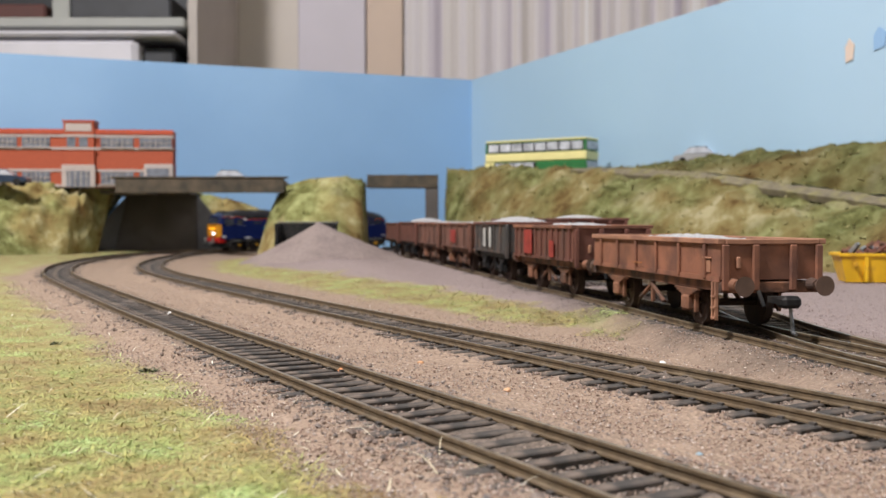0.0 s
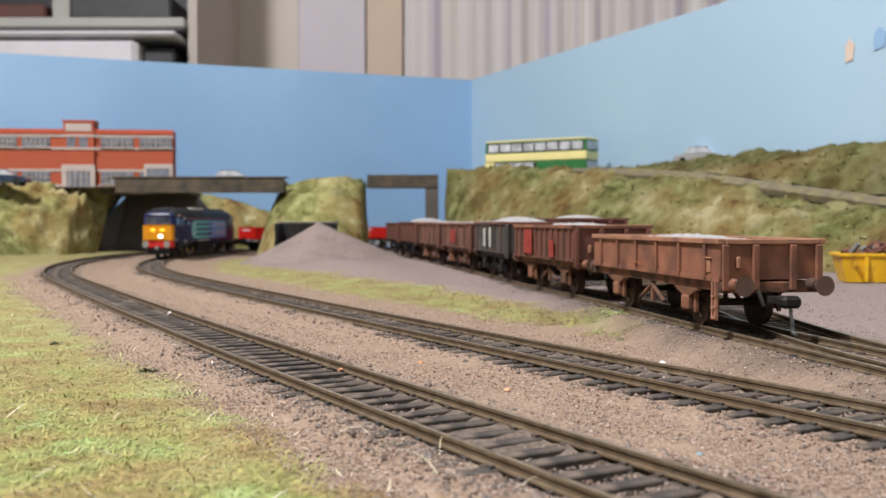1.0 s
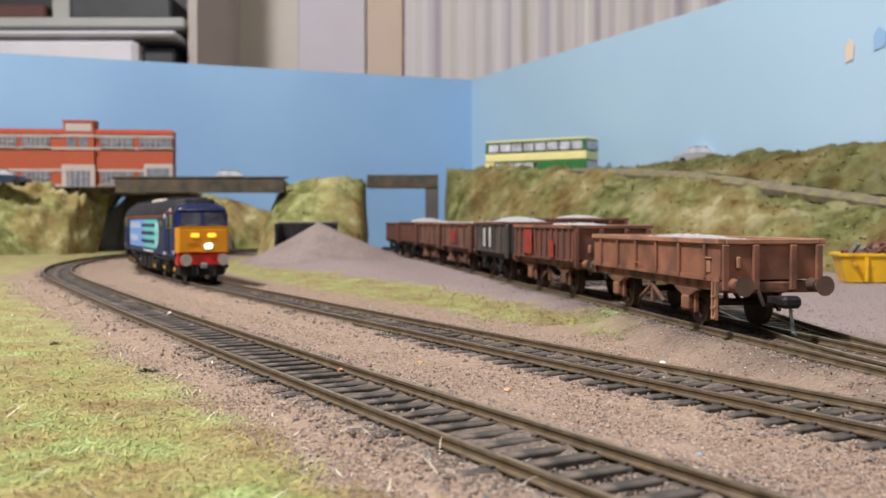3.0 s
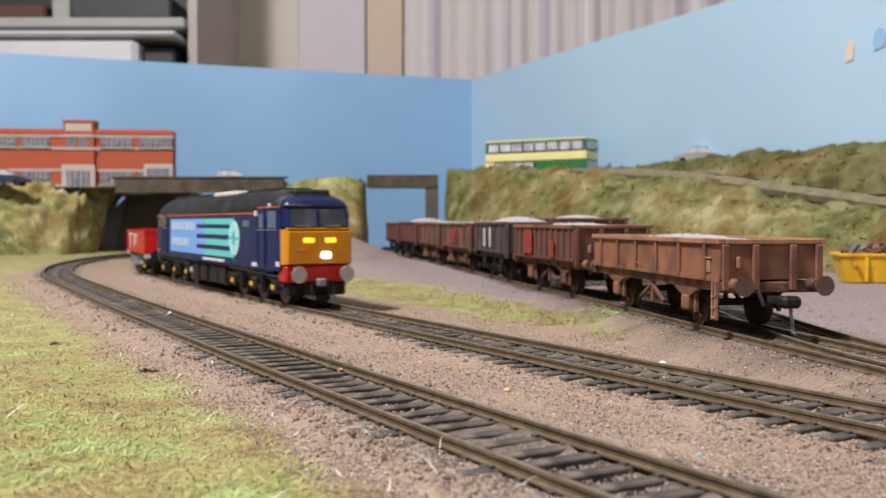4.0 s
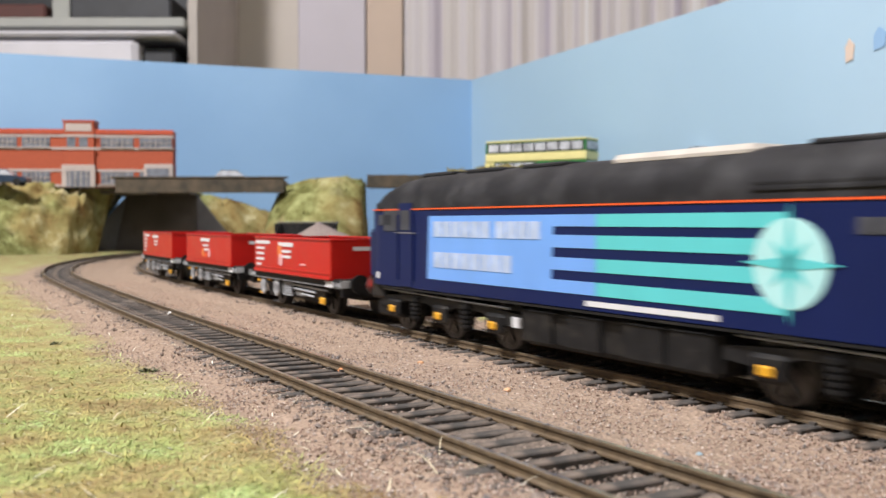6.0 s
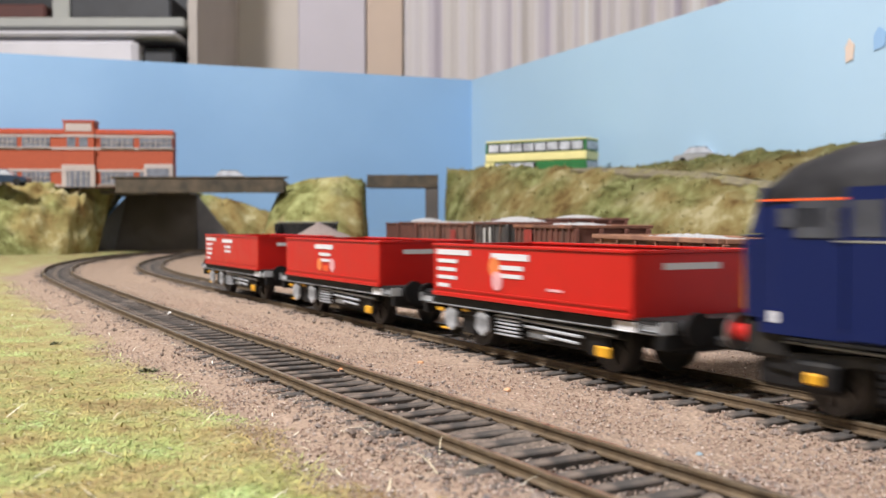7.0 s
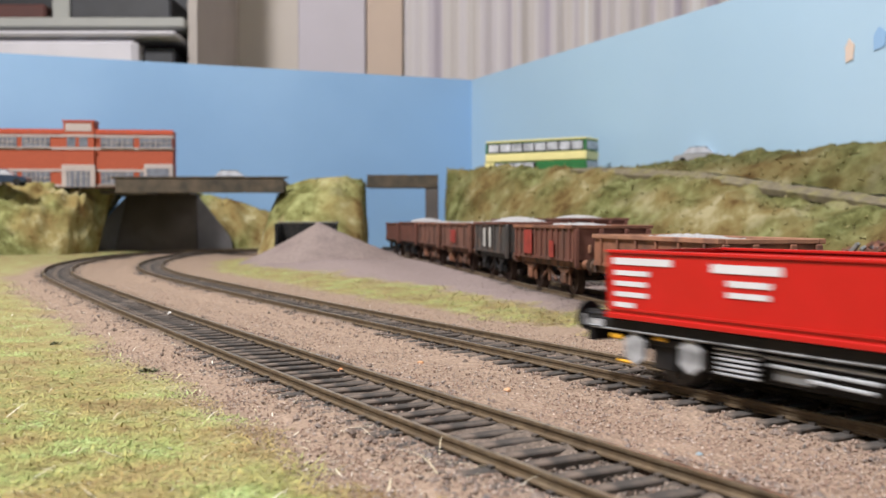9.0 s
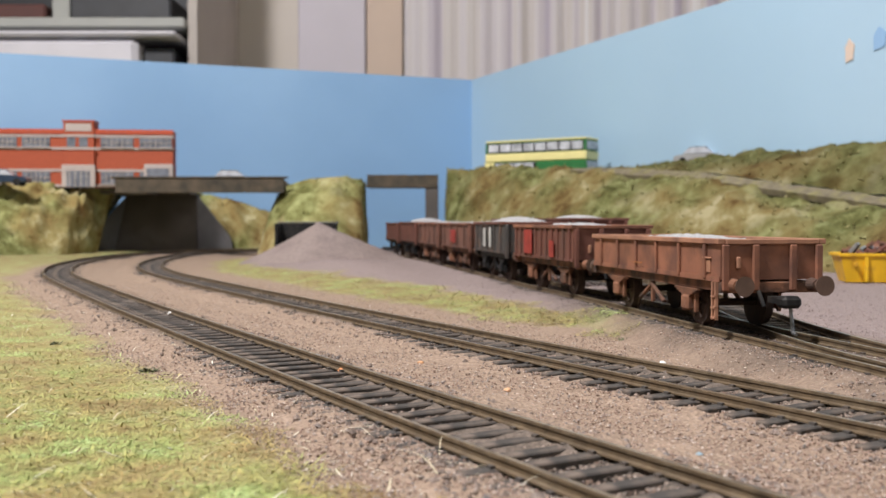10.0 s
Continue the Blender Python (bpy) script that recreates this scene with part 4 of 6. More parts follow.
        fit("brake_cylinder", 0.0010, 0.0088, 0.0122, 0.0146, 0.0052, 0.0074, M_GREY)
        for z, x0, x1 in ((0.0094, -0.0010, 0.0340), (0.0080, 0.0005, 0.0230), (0.0064, 0.0090, 0.0215)):
            bm = bmesh.new()
            cyl(bm, (x0, sg * 0.0150, z), (x1, sg * 0.0150, z - 0.0004), 0.00035, n=6)
            part("brake_rod", bm, M_PALEGREY, wg)
        fit("yellow_lever", 0.0285, 0.0332, 0.0150, 0.0158, 0.0040, 0.0064, M_BOXYEL, "yellow brake lever")
        fit("yellow_lever", -0.0425, -0.0385, 0.0150, 0.0158, 0.0086, 0.0098, M_BOXYEL, "yellow handle")
        fit("yellow_lever", -0.0400, -0.0355, 0.0150, 0.0158, 0.0038, 0.0045, M_BOXYEL, "yellow handle")
        fit("yellow_lever", -0.0290, -0.0255, 0.0150, 0.0158, 0.0094, 0.0102, M_BOXYEL, "yellow handle")
    for e in (-1, 1):
        x = e * L
        part("end", boxes((min(x, x - e * t), max(x, x - e * t), -H + t, H - t, Z0, Z1), bev=0.00015), M_RED, wg)
        part("top_rim", boxes((min(x - e * 0.0010, x + e * 0.0004), max(x - e * 0.0010, x + e * 0.0004), -H + 0.0012, H - 0.0012, Z1, Z1 + 0.0006)), M_RED, wg)
        a, b = x + e * 0.00004, x + e * 0.00018
        part("lettering_bar", boxes((min(a, b), max(a, b), -0.0085, 0.0075, 0.0232, 0.0246)), M_WHITE, wg)
        part("headstock", boxes((min(e * 0.0480, e * 0.0500), max(e * 0.0480, e * 0.0500), -0.0158, 0.0158, 0.0075, 0.0131), bev=0.0003), M_BLACK, wg)
        part("end_platform", boxes((min(e * 0.0422, e * 0.0500), max(e * 0.0422, e * 0.0500), -0.0158, 0.0158, 0.01312, 0.01350)), M_BLACK, wg)
        part("coupling", boxes((min(e * 0.0500, e * 0.0590), max(e * 0.0500, e * 0.0590), -0.0020, 0.0020, 0.0075, 0.0098), bev=0.0005), M_BLACK, wg)
        for y in (-0.01135, 0.01135):
            bm = bmesh.new()
            cyl(bm, (e * 0.0500, y, 0.0122), (e * 0.0545, y, 0.0122), 0.0017, n=14)
            bu = part("buffer", bm, M_BLACK, wg)
            bm = bmesh.new()
            cyl(bm, (e * 0.0546, y, 0.0122), (e * 0.0553, y, 0.0122), 0.0033, n=20)
            part("buffer_head", bm, M_BLACK, bu)
            part("grey_panel", boxes((min(e * 0.0500, e * 0.0504), max(e * 0.0500, e * 0.0504), y * 1.25 - 0.0025, y * 1.25 + 0.0010, 0.0108, 0.0132)), M_PALEGREY, wg)
    part("floor", boxes((-L + t, L - t, -H + t, H - t, Z0 + 0.0004, Z0 + 0.0014)), M_BLACK, wg)
    part("underframe", boxes((-0.046, 0.046, -0.0068, 0.0068, 0.0060, 0.01300)), M_BLACK, wg)
    for x in (-0.0275, 0.0275):
        SPIN.append((wheelset(wg, x, 0.0066, material=M_DARKWHEEL), 0.0066))
    return wg


M_EMBLEM = mat("faded_orange_emblem", (0.72, 0.20, 0.06), 0.5, 0, 0.2, 400)
M_EMBLEM2 = mat("pale_pink_emblem", (0.70, 0.36, 0.38), 0.5, 0, 0.2, 400)
M_PALEGREY = mat("pale_grey_fittings", (0.42, 0.44, 0.47), 0.5, 0.1, 0.2, 300, 0, None, (0.18, 0.19, 0.20), 200, 0.4)


LOCO, BOGIES = locomotive()
LOCO.scale = (1.0, 0.88, 0.97)
WAGONS = [red_wagon("beside"), red_wagon("below"), red_wagon("none")]


# ---- movement ----
FRONT = [(0.0, -0.740), (1.0, -0.518), (1.5, -0.410), (2.0, -0.308), (2.5, -0.2087), (3.8, 0.0228), (4.5, 0.1360), (5.0, 0.2150), (5.5, 0.2945), (6.8, 0.5005), (7.2, 0.5640), (8.0, 0.6905), (8.8, 0.8155), (10.0, 1.0010)]
PITCH = 0.1192


def front_at(t):
    """How far the locomotive's front cab corner has come along the line."""
    k = max(i for i in range(len(FRONT) - 1) if FRONT[i][0] <= t)
    (t0, s0), (t1, s1) = FRONT[k], FRONT[k + 1]
    m = [(FRONT[min(i + 1, len(FRONT) - 1)][1] - FRONT[max(i - 1, 0)][1]) / (FRONT[min(i + 1, len(FRONT) - 1)][0] - FRONT[max(i - 1, 0)][0]) for i in (k, k + 1)]
    h, u = t1 - t0, (t - t0) / (t1 - t0)
    return (2 * u**3 - 3 * u**2 + 1) * s0 + (u**3 - 2 * u**2 + u) * h * m[0] + (3 * u**2 - 2 * u**3) * s1 + (u**3 - u**2) * h * m[1]


def on_line(s, half):
    """Pose of a vehicle whose two pivots, half apart from its middle, ride on the line."""
    (a, _), (b, _) = line(s - half), line(s + half)
    m = (a + b) / 2
    return m, math.atan2(b.y - a.y, b.x - a.x)


def motions():
    times = [i / 15 for i in range(151)]
    rows = []
    turns = {b: [] for b, _ in BOGIES}
    for t in times:
        s = front_at(t) - 0.117
        m, a = on_line(s, 0.074)
        rows.append((t, pose(m.x, m.y, 0, 0, 0, math.degrees(a))))
        for b, bx in BOGIES:
            d = line(s + bx)[1] - a
            turns[b].append((t, pose(bx, 0, 0, 0, 0, math.degrees((d + math.pi) % (2 * math.pi) - math.pi))))
    walk(LOCO, rows)
    for b, _ in BOGIES:
        walk(b, turns[b])
    for k, wg in enumerate(WAGONS):
        rows = []
        for t in times:
            s = front_at(t) - 0.2630 - 0.0420 - k * PITCH
            m, a = on_line(s, 0.0275)
            rows.append((t, pose(m.x, m.y, 0, 0, 0, math.degrees(a))))
        walk(wg, rows)
    s_first = front_at(0)
    for ob, r in SPIN:
        at = ob.location.copy()
        rows = [(i / 30, pose(at.x, at.y, at.z, 0, math.degrees((front_at(i / 30) - s_first) / r), 0)) for i in range(301)]
        walk(ob, rows)


# ---- stored wagons ----
def stone_load(parent, L, H, z, rise, seed, material, name="stone_load"):
    """A heap of stones filling the wagon, uneven on top."""
    bm = bmesh.new()
    nx, ny = 46, 20
    vs = [[bm.verts.new((-L + 2 * L * i / nx, -H + 2 * H * j / ny, z + rise * (1 - (2 * i / nx - 1) ** 2) ** 0.7 * (1 - (2 * j / ny - 1) ** 2) ** 0.6 + 0.0011 * noise.noise((i * 0.9 + seed * 7, j * 0.9, seed)) + 0.0005 * noise.noise((i * 2.3, j * 2.3, seed)))) for j in range(ny + 1)] for i in range(nx + 1)]
    for i in range(nx):
        for j in range(ny):
            bm.faces.new((vs[i][j], vs[i + 1][j], vs[i + 1][j + 1], vs[i][j + 1]))
    return part(name, bm, material, parent, "pale grey crushed stone load")


def open_wagon(label, L, z0, z1, H, paint, rim, frame_mat, ribs, rise=0.0, load_z=None, marks=(), near=False, seed=1):
    wg = tagged(empty("open_wagon"), label, "wagon", group="stored wagons in the sidings")
    t = 0.0009
    for sg in (-1, 1):
        y = sg * H
        part("side", boxes((-L, L, min(y, y - sg * t), max(y, y - sg * t), z0, z1)), paint, wg)
        part("top_rim", boxes((-L - 0.0004, L + 0.0004, min(y - sg * 0.0012, y + sg * 0.0010), max(y - sg * 0.0012, y + sg * 0.0010), z1, z1 + 0.0015), bev=0.0002), rim, wg, "worn paler rim")
        for k in range(ribs):
            x = -L + 2 * L * (k + 0.5) / ribs
            part("rib", boxes((x - 0.0007, x + 0.0007, min(y, y + sg * 0.0009), max(y, y + sg * 0.0009), z0, z1 - 0.0001), bev=0.0002), paint, wg)
        part("bottom_rail", boxes((-L, L, min(y, y + sg * 0.0004), max(y, y + sg * 0.0004), z0 - 0.0006, z0 + 0.0008)), paint, wg)
        part("solebar", boxes((-L + 0.001, L - 0.001, min(sg * 0.0118, sg * 0.0136), max(sg * 0.0118, sg * 0.0136), z0 - 0.0034, z0 - 0.0007), bev=0.0002), frame_mat, wg)
        for x in (-L * 0.56, L * 0.56):
            for dx in (-0.0048, 0.0036):
                part("axle_guard", boxes((x + dx, x + dx + 0.0012, min(sg * 0.0122, sg * 0.0134), max(sg * 0.0122, sg * 0.0134), 0.0040, z0 - 0.0034), bev=0.0002), frame_mat, wg)
            part("axlebox", boxes((x - 0.0024, x + 0.0024, min(sg * 0.0124, sg * 0.0150), max(sg * 0.0124, sg * 0.0150), 0.0045, 0.0090), bev=0.0006), frame_mat, wg)
            bm = bmesh.new()
            for q in range(4):
                w = 0.0085 - 0.0018 * q
                box(bm, x - w, x + w, min(sg * 0.0126, sg * 0.0144), max(sg * 0.0126, sg * 0.0144), 0.0106 - q * 0.0006, 0.0111 - q * 0.0006)
            part("leaf_spring", bm, frame_mat, wg)
        for x0, x1, z in ((-0.014, 0.0, 0.0102), (0.0, 0.014, 0.0102)):
            bm = bmesh.new()
            cyl(bm, (x0 + 0.0035 * (1 if x0 < 0 else 0), sg * 0.0128, 0.0052 if x0 < 0 else z), (x1 - 0.0035 * (1 if x0 >= 0 else 0), sg * 0.0128, z if x0 < 0 else 0.0052), 0.0007, n=6)
            part("brake_lever", bm, frame_mat, wg)
        part("v_hanger", boxes((-0.0008, 0.0008, min(sg * 0.0120, sg * 0.0130), max(sg * 0.0120, sg * 0.0130), 0.0045, z0 - 0.0034)), frame_mat, wg)
        if near and sg < 0:
            for dx in (L - 0.0026, L - 0.0006):
                part("step_post", boxes((dx - 0.0009, dx, min(sg * 0.0150, sg * 0.0158), max(sg * 0.0150, sg * 0.0158), 0.0036, z0 - 0.0006)), M_RUSTTOP, wg)
            for z in (0.0040, 0.0068, 0.0098):
                part("step", boxes((L - 0.0030, L - 0.0006, min(sg * 0.0150, sg * 0.0162), max(sg * 0.0150, sg * 0.0162), z, z + 0.0005)), M_RUSTTOP, wg)
            part("corner_hook", boxes((L - 0.0105, L - 0.0055, min(y, y + sg * 0.0007), max(y, y + sg * 0.0007), z0 + 0.0055, z0 + 0.0060), bev=0.0001), rim, wg)
            part("label_clip", boxes((L - 0.0100, L - 0.0060, min(y, y + sg * 0.0003), max(y, y + sg * 0.0003), z0 + 0.0018, z0 + 0.0050)), rim, wg)
        for x0, x1, za, zb, m in marks:
            part("marking", boxes((x0, x1, min(y + sg * 0.0010, y + sg * 0.0012), max(y + sg * 0.0010, y + sg * 0.0012), za, zb)), m, wg)
    for e in (-1, 1):
        x = e * L
        part("end", boxes((min(x, x - e * t), max(x, x - e * t), -H + t, H - t, z0, z1)), paint, wg)
        part("top_rim", boxes((min(x - e * 0.0010, x + e * 0.0008), max(x - e * 0.0010, x + e * 0.0008), -H + 0.0013, H - 0.0013, z1, z1 + 0.0014), bev=0.0002), rim, wg)
        for y in (-H + 0.0012, -0.0048, 0.0060, H - 0.0012):
            part("end_stanchion", boxes((min(x, x + e * 0.0012), max(x, x + e * 0.0012), y - 0.0010, y + 0.0010, z0 - 0.0030, z1 - 0.0001), bev=0.0003), paint, wg)
        part("headstock", boxes((min(x - e * 0.0012, x + e * 0.0004), max(x - e * 0.0012, x + e * 0.0004), -0.0150, 0.0150, z0 - 0.0036, z0 - 0.0006), bev=0.0003), frame_mat, wg)
        for y in (-0.01135, 0.01135):
            bm = bmesh.new()
            cyl(bm, (x + e * 0.0005, y, 0.0132), (x + e * 0.0036, y, 0.0132), 0.0019, 0.0014, n=14)
            cyl(bm, (x + e * 0.0036, y, 0.0132), (x + e * 0.0068, y, 0.0132), 0.0010, n=12)
            bu = part("buffer", bm, frame_mat, wg)
            bm = bmesh.new()
            cyl(bm, (x + e * 0.0068, y, 0.0132), (x + e * 0.0077, y, 0.0132), 0.0024, 0.0027, n=24)
            part("buffer_head", bm, M_BUFHEAD, bu)
        bm = bmesh.new()
        box(bm, min(x + e * 0.0005, x + e * 0.0095), max(x + e * 0.0005, x + e * 0.0095), -0.0014, 0.0014, 0.0084, 0.0102)
        box(bm, min(x + e * 0.0072, x + e * 0.0120), max(x + e * 0.0072, x + e * 0.0120), -0.0027, 0.0027, 0.0076, 0.0108, 0.0009)
        part("coupling", bm, M_BLACK, wg, "black hooked coupling")
        bm = bmesh.new()
        cyl(bm, (x + e * 0.0085, 0.001, 0.0078), (x + e * 0.0100, 0.001, 0.0012), 0.0005, n=6)
        cyl(bm, (x + e * 0.0100, 0.001, 0.0012), (x + e * 0.0118, 0.001, 0.0008), 0.0005, n=6)
        part("coupling_tail", bm, M_GREY, wg)
        bm = bmesh.new()
        cyl(bm, (x + e * 0.0010, -0.0042, z0 - 0.003), (x + e * 0.0030, -0.0036, 0.0075), 0.0006, n=6)
        part("brake_hose", bm, M_BLACK, wg)
        part("lamp_iron", boxes((min(x, x + e * 0.0011), max(x, x + e * 0.0011), -0.0104, -0.0092, z0 + 0.0030, z0 + 0.0062), bev=0.0003), M_RUSTTOP, wg)
    part("floor", boxes((-L + t, L - t, -H + t, H - t, z0, z0 + 0.0008)), paint, wg)
    part("underframe", boxes((-L + 0.003, L - 0.003, -0.0050, 0.0050, z0 - 0.0034, z0 - 0.0007)), M_BLACK, wg)
    for x in (-L * 0.56, L * 0.56):
        wheelset(wg, x, 0.0066, material=M_DKRUST)
    if load_z:
        stone_load(wg, L - 0.0010, H - 0.0010, load_z, rise, seed, M_STONEHEAP)
    return wg


M_DKRUST = mat("dark_rusty_wheel", (0.055, 0.034, 0.026), 0.8, 0.1, 0.3, 250, 0.0002, 800)
M_BUFHEAD = mat("dull_buffer_head", (0.12, 0.075, 0.055), 0.6, 0.2, 0.2, 300)


def park(wg, y, shift=0.0, z=SIDE_Z, dx=0.0):
    p, a = siding(y, shift)
    wg.matrix_basis = pose(p.x + dx, p.y, z, 0, 0, math.degrees(a))
    return wg


M_RUST2 = mat("dull_rust_brown_paint", (0.15, 0.066, 0.045), 0.8, 0, 0.2, 90, 0.0001, 700, (0.09, 0.045, 0.033), 55, 0.55)
RED_MARK = mat("faded_red_marking", (0.26, 0.028, 0.02), 0.7, 0, 0.3, 300)
WHITE_MARK = mat("weathered_white_marking", (0.45, 0.45, 0.43), 0.7, 0, 0.2, 300)
OCHRE_MARK = mat("ochre_stain", (0.32, 0.12, 0.04), 0.8, 0, 0.4, 300)
park(open_wagon("rust-brown ballast wagon loaded with pale stone on the siding", 0.0555, 0.0146, 0.0242, 0.0147, M_RUST, M_RUSTTOP, M_RUSTFRAME, 6, 0.0045, 0.0215, near=True, seed=1, marks=((-0.0105, -0.0020, 0.0168, 0.0172, OCHRE_MARK),)), 0.3235, dx=0.0010)
park(open_wagon("red-brown ribbed box wagon heaped with stone in the siding", 0.0420, 0.0148, 0.0276, 0.0165, M_BROWN2, M_RUST, M_RUSTFRAME, 11, 0.0042, 0.0255, seed=2, marks=((-0.0230, -0.0110, 0.0160, 0.0268, RED_MARK), (0.0140, 0.0200, 0.0155, 0.0225, RED_MARK))), 0.4400)
park(open_wagon("dark grey box wagon heaped with stone in the siding", 0.0400, 0.0148, 0.0290, 0.0165, M_DKGREY, M_BROWN2, M_BLACK, 5, 0.0058, 0.0270, seed=3, marks=((-0.0100, -0.0040, 0.0170, 0.0270, WHITE_MARK), (0.0060, 0.0110, 0.0170, 0.0275, WHITE_MARK))), 0.5420)
park(open_wagon("rust-brown open wagon with red lettering in the siding", 0.0400, 0.0148, 0.0285, 0.0165, M_RUST2, M_RUST, M_RUSTFRAME, 4, 0.004, 0.0265, seed=4, marks=((-0.0080, 0.0080, 0.0175, 0.0255, RED_MARK),)), 0.6420)
park(open_wagon("rust-brown open wagon in the middle of the siding", 0.0400, 0.0148, 0.0285, 0.0165, M_RUST2, M_RUST, M_RUSTFRAME, 4, 0.004, 0.0265, seed=5), 0.7420)
park(open_wagon("dark brown box wagon towards the siding bridge", 0.0400, 0.0148, 0.0292, 0.0165, M_BROWN2, M_BROWN2, M_BLACK, 6, 0.006, 0.0275, seed=6), 0.8420)
park(open_wagon("red-brown box wagon at the end of the stored row", 0.0400, 0.0148, 0.0285, 0.0165, M_BROWN2, M_BROWN2, M_BLACK, 6, seed=7), 0.9400)
park(open_wagon("dark brown loaded wagon in the second siding", 0.0420, 0.0148, 0.0312, 0.0165, M_BROWN2, M_BROWN2, M_BLACK, 8, 0.005, 0.0292, seed=8), 0.588, 0.0475)
park(open_wagon("dark brown wagon behind in the second siding", 0.0420, 0.0148, 0.0312, 0.0165, M_BROWN2, M_BROWN2, M_BLACK, 8, seed=9), 0.690, 0.0475)


# ---- yard: spoil heap, bin, skip ----
def spoil_cone():
    bm = bmesh.new()
    rings = 26
    segs = 72
    top = bm.verts.new((0, 0, 0.0345))
    prev = None
    for i in range(1, rings + 1):
        r = 0.075 * (i / rings) ** 1.05
        cur = []
        for k in range(segs):
            a = 2 * math.pi * k / segs
            wob = 1 + 0.10 * noise.noise((math.cos(a) * 1.5, math.sin(a) * 1.5, 5.0))
            x, y = r * wob * math.cos(a) * (1.25 if math.cos(a) > 0 else 1.0), r * wob * math.sin(a)
            u = i / rings
            z = 0.0345 * ((1 - u) ** 1.15) + 0.0007 * noise.noise((x * 170, y * 170, 2)) - 0.0025 * u
            cur.append(bm.verts.new((x, y, z)))
        for k in range(segs):
            j = (k + 1) % segs
            if prev:
                bm.faces.new((prev[k], cur[k], cur[j], prev[j]))
            else:
                bm.faces.new((top, cur[k], cur[j]))
        prev = cur
    for f in bm.faces:
        f.smooth = True
    ob = part("spoil_cone", bm, M_HEAP)
    ob.location = (-0.109, 0.865, -0.0008)
    return tagged(ob, "conical heap of fine pinkish-grey spoil on the yard", "heap")


M_HEAP = mat("fine_spoil", (0.265, 0.215, 0.20), 0.95, 0, 0.15, 350, 0.0005, 1400, (0.225, 0.18, 0.17), 50, 0.5, spec=0.15)
spoil_cone()


def storage_bin():
    sb = tagged(empty("storage_bin"), "dark storage bin wall behind the spoil heap", "bin")
    part("back_wall", boxes((-0.158, -0.102, 0.9545, 0.958, -0.001, 0.0325), bev=0.0004), M_BLACK, sb)
    part("end_wall", boxes((-0.1585, -0.1555, 0.930, 0.954, -0.001, 0.0322), bev=0.0004), M_BLACK, sb)
    part("end_wall", boxes((-0.1045, -0.1015, 0.930, 0.954, -0.001, 0.0322), bev=0.0004), M_BLACK, sb)
    part("coping", boxes((-0.160, -0.100, 0.9535, 0.959, 0.0326, 0.0338), bev=0.0003), M_ABUT, sb)
    return sb


storage_bin()


def skip():
    sk = tagged(empty("skip"), "yellow steel skip full of rusty scrap beside the sidings", "skip")
    bm = bmesh.new()
    lo = [(-0.0205, -0.0100), (0.0180, -0.0100), (0.0180, 0.0100), (-0.0205, 0.0100)]
    hi = [(-0.0235, -0.0125), (0.0235, -0.0125), (0.0235, 0.0125), (-0.0235, 0.0125)]
    loft(bm, [[(x, y, 0.0006) for x, y in lo], [(x, y, 0.0140) for x, y in hi]])
    part("body", bm, M_SKIP, sk)
    part("top_rim", boxes((-0.0245, 0.0245, -0.0134, -0.0118, 0.0138, 0.0154), (-0.0245, 0.0245, 0.0118, 0.0134, 0.0138, 0.0154), (-0.0245, -0.0230, -0.0117, 0.0117, 0.0138, 0.0154), (0.0230, 0.0245, -0.0117, 0.0117, 0.0138, 0.0154), bev=0.0002), M_SKIP, sk)
    for x in (-0.012, 0.0, 0.012):
        bm = bmesh.new()
        prism(bm, [(x - 0.0007, 0.0010), (x + 0.0007, 0.0010), (x + 0.0009, 0.0137), (x - 0.0009, 0.0137)], -0.0133, -0.0110)
        part("rib", bm, M_SKIP, sk)
    for x in (-0.017, 0.017):
        for sg in (-1, 1):
            bm = bmesh.new()
            cyl(bm, (x, sg * 0.0125, 0.0100), (x, sg * 0.0150, 0.0100), 0.0010, n=10)
            part("lifting_lug", bm, M_SKIP, sk)
    rng = random.Random(11)
    for k in range(46):
        w = rng.uniform(0.0012, 0.0045)
        bm = box(bmesh.new(), -w, w, -w * 0.5, w * 0.5, -w * 0.3, w * 0.3, 0.0002)
        ob = part("scrap", bm, rng.choice([M_RUSTFRAME, M_BROWN2, M_RUST, M_GREY]), sk)
        ob.matrix_basis = pose(rng.uniform(-0.020, 0.020), rng.uniform(-0.010, 0.010), 0.0138 + rng.uniform(0, 0.0045), rng.uniform(-60, 60), rng.uniform(-60, 60), rng.uniform(0, 180))
    part("scrap_bed", boxes((-0.0215, 0.0215, -0.0112, 0.0112, 0.0122, 0.0146), bev=0.0015), M_RUSTFRAME, sk)
    sk.matrix_basis = pose(0.2480, 0.552, -0.0005, 0, 0, -10) @ Matrix.Diagonal((1.15, 1.0, 1.08, 1.0))
    return sk


skip()


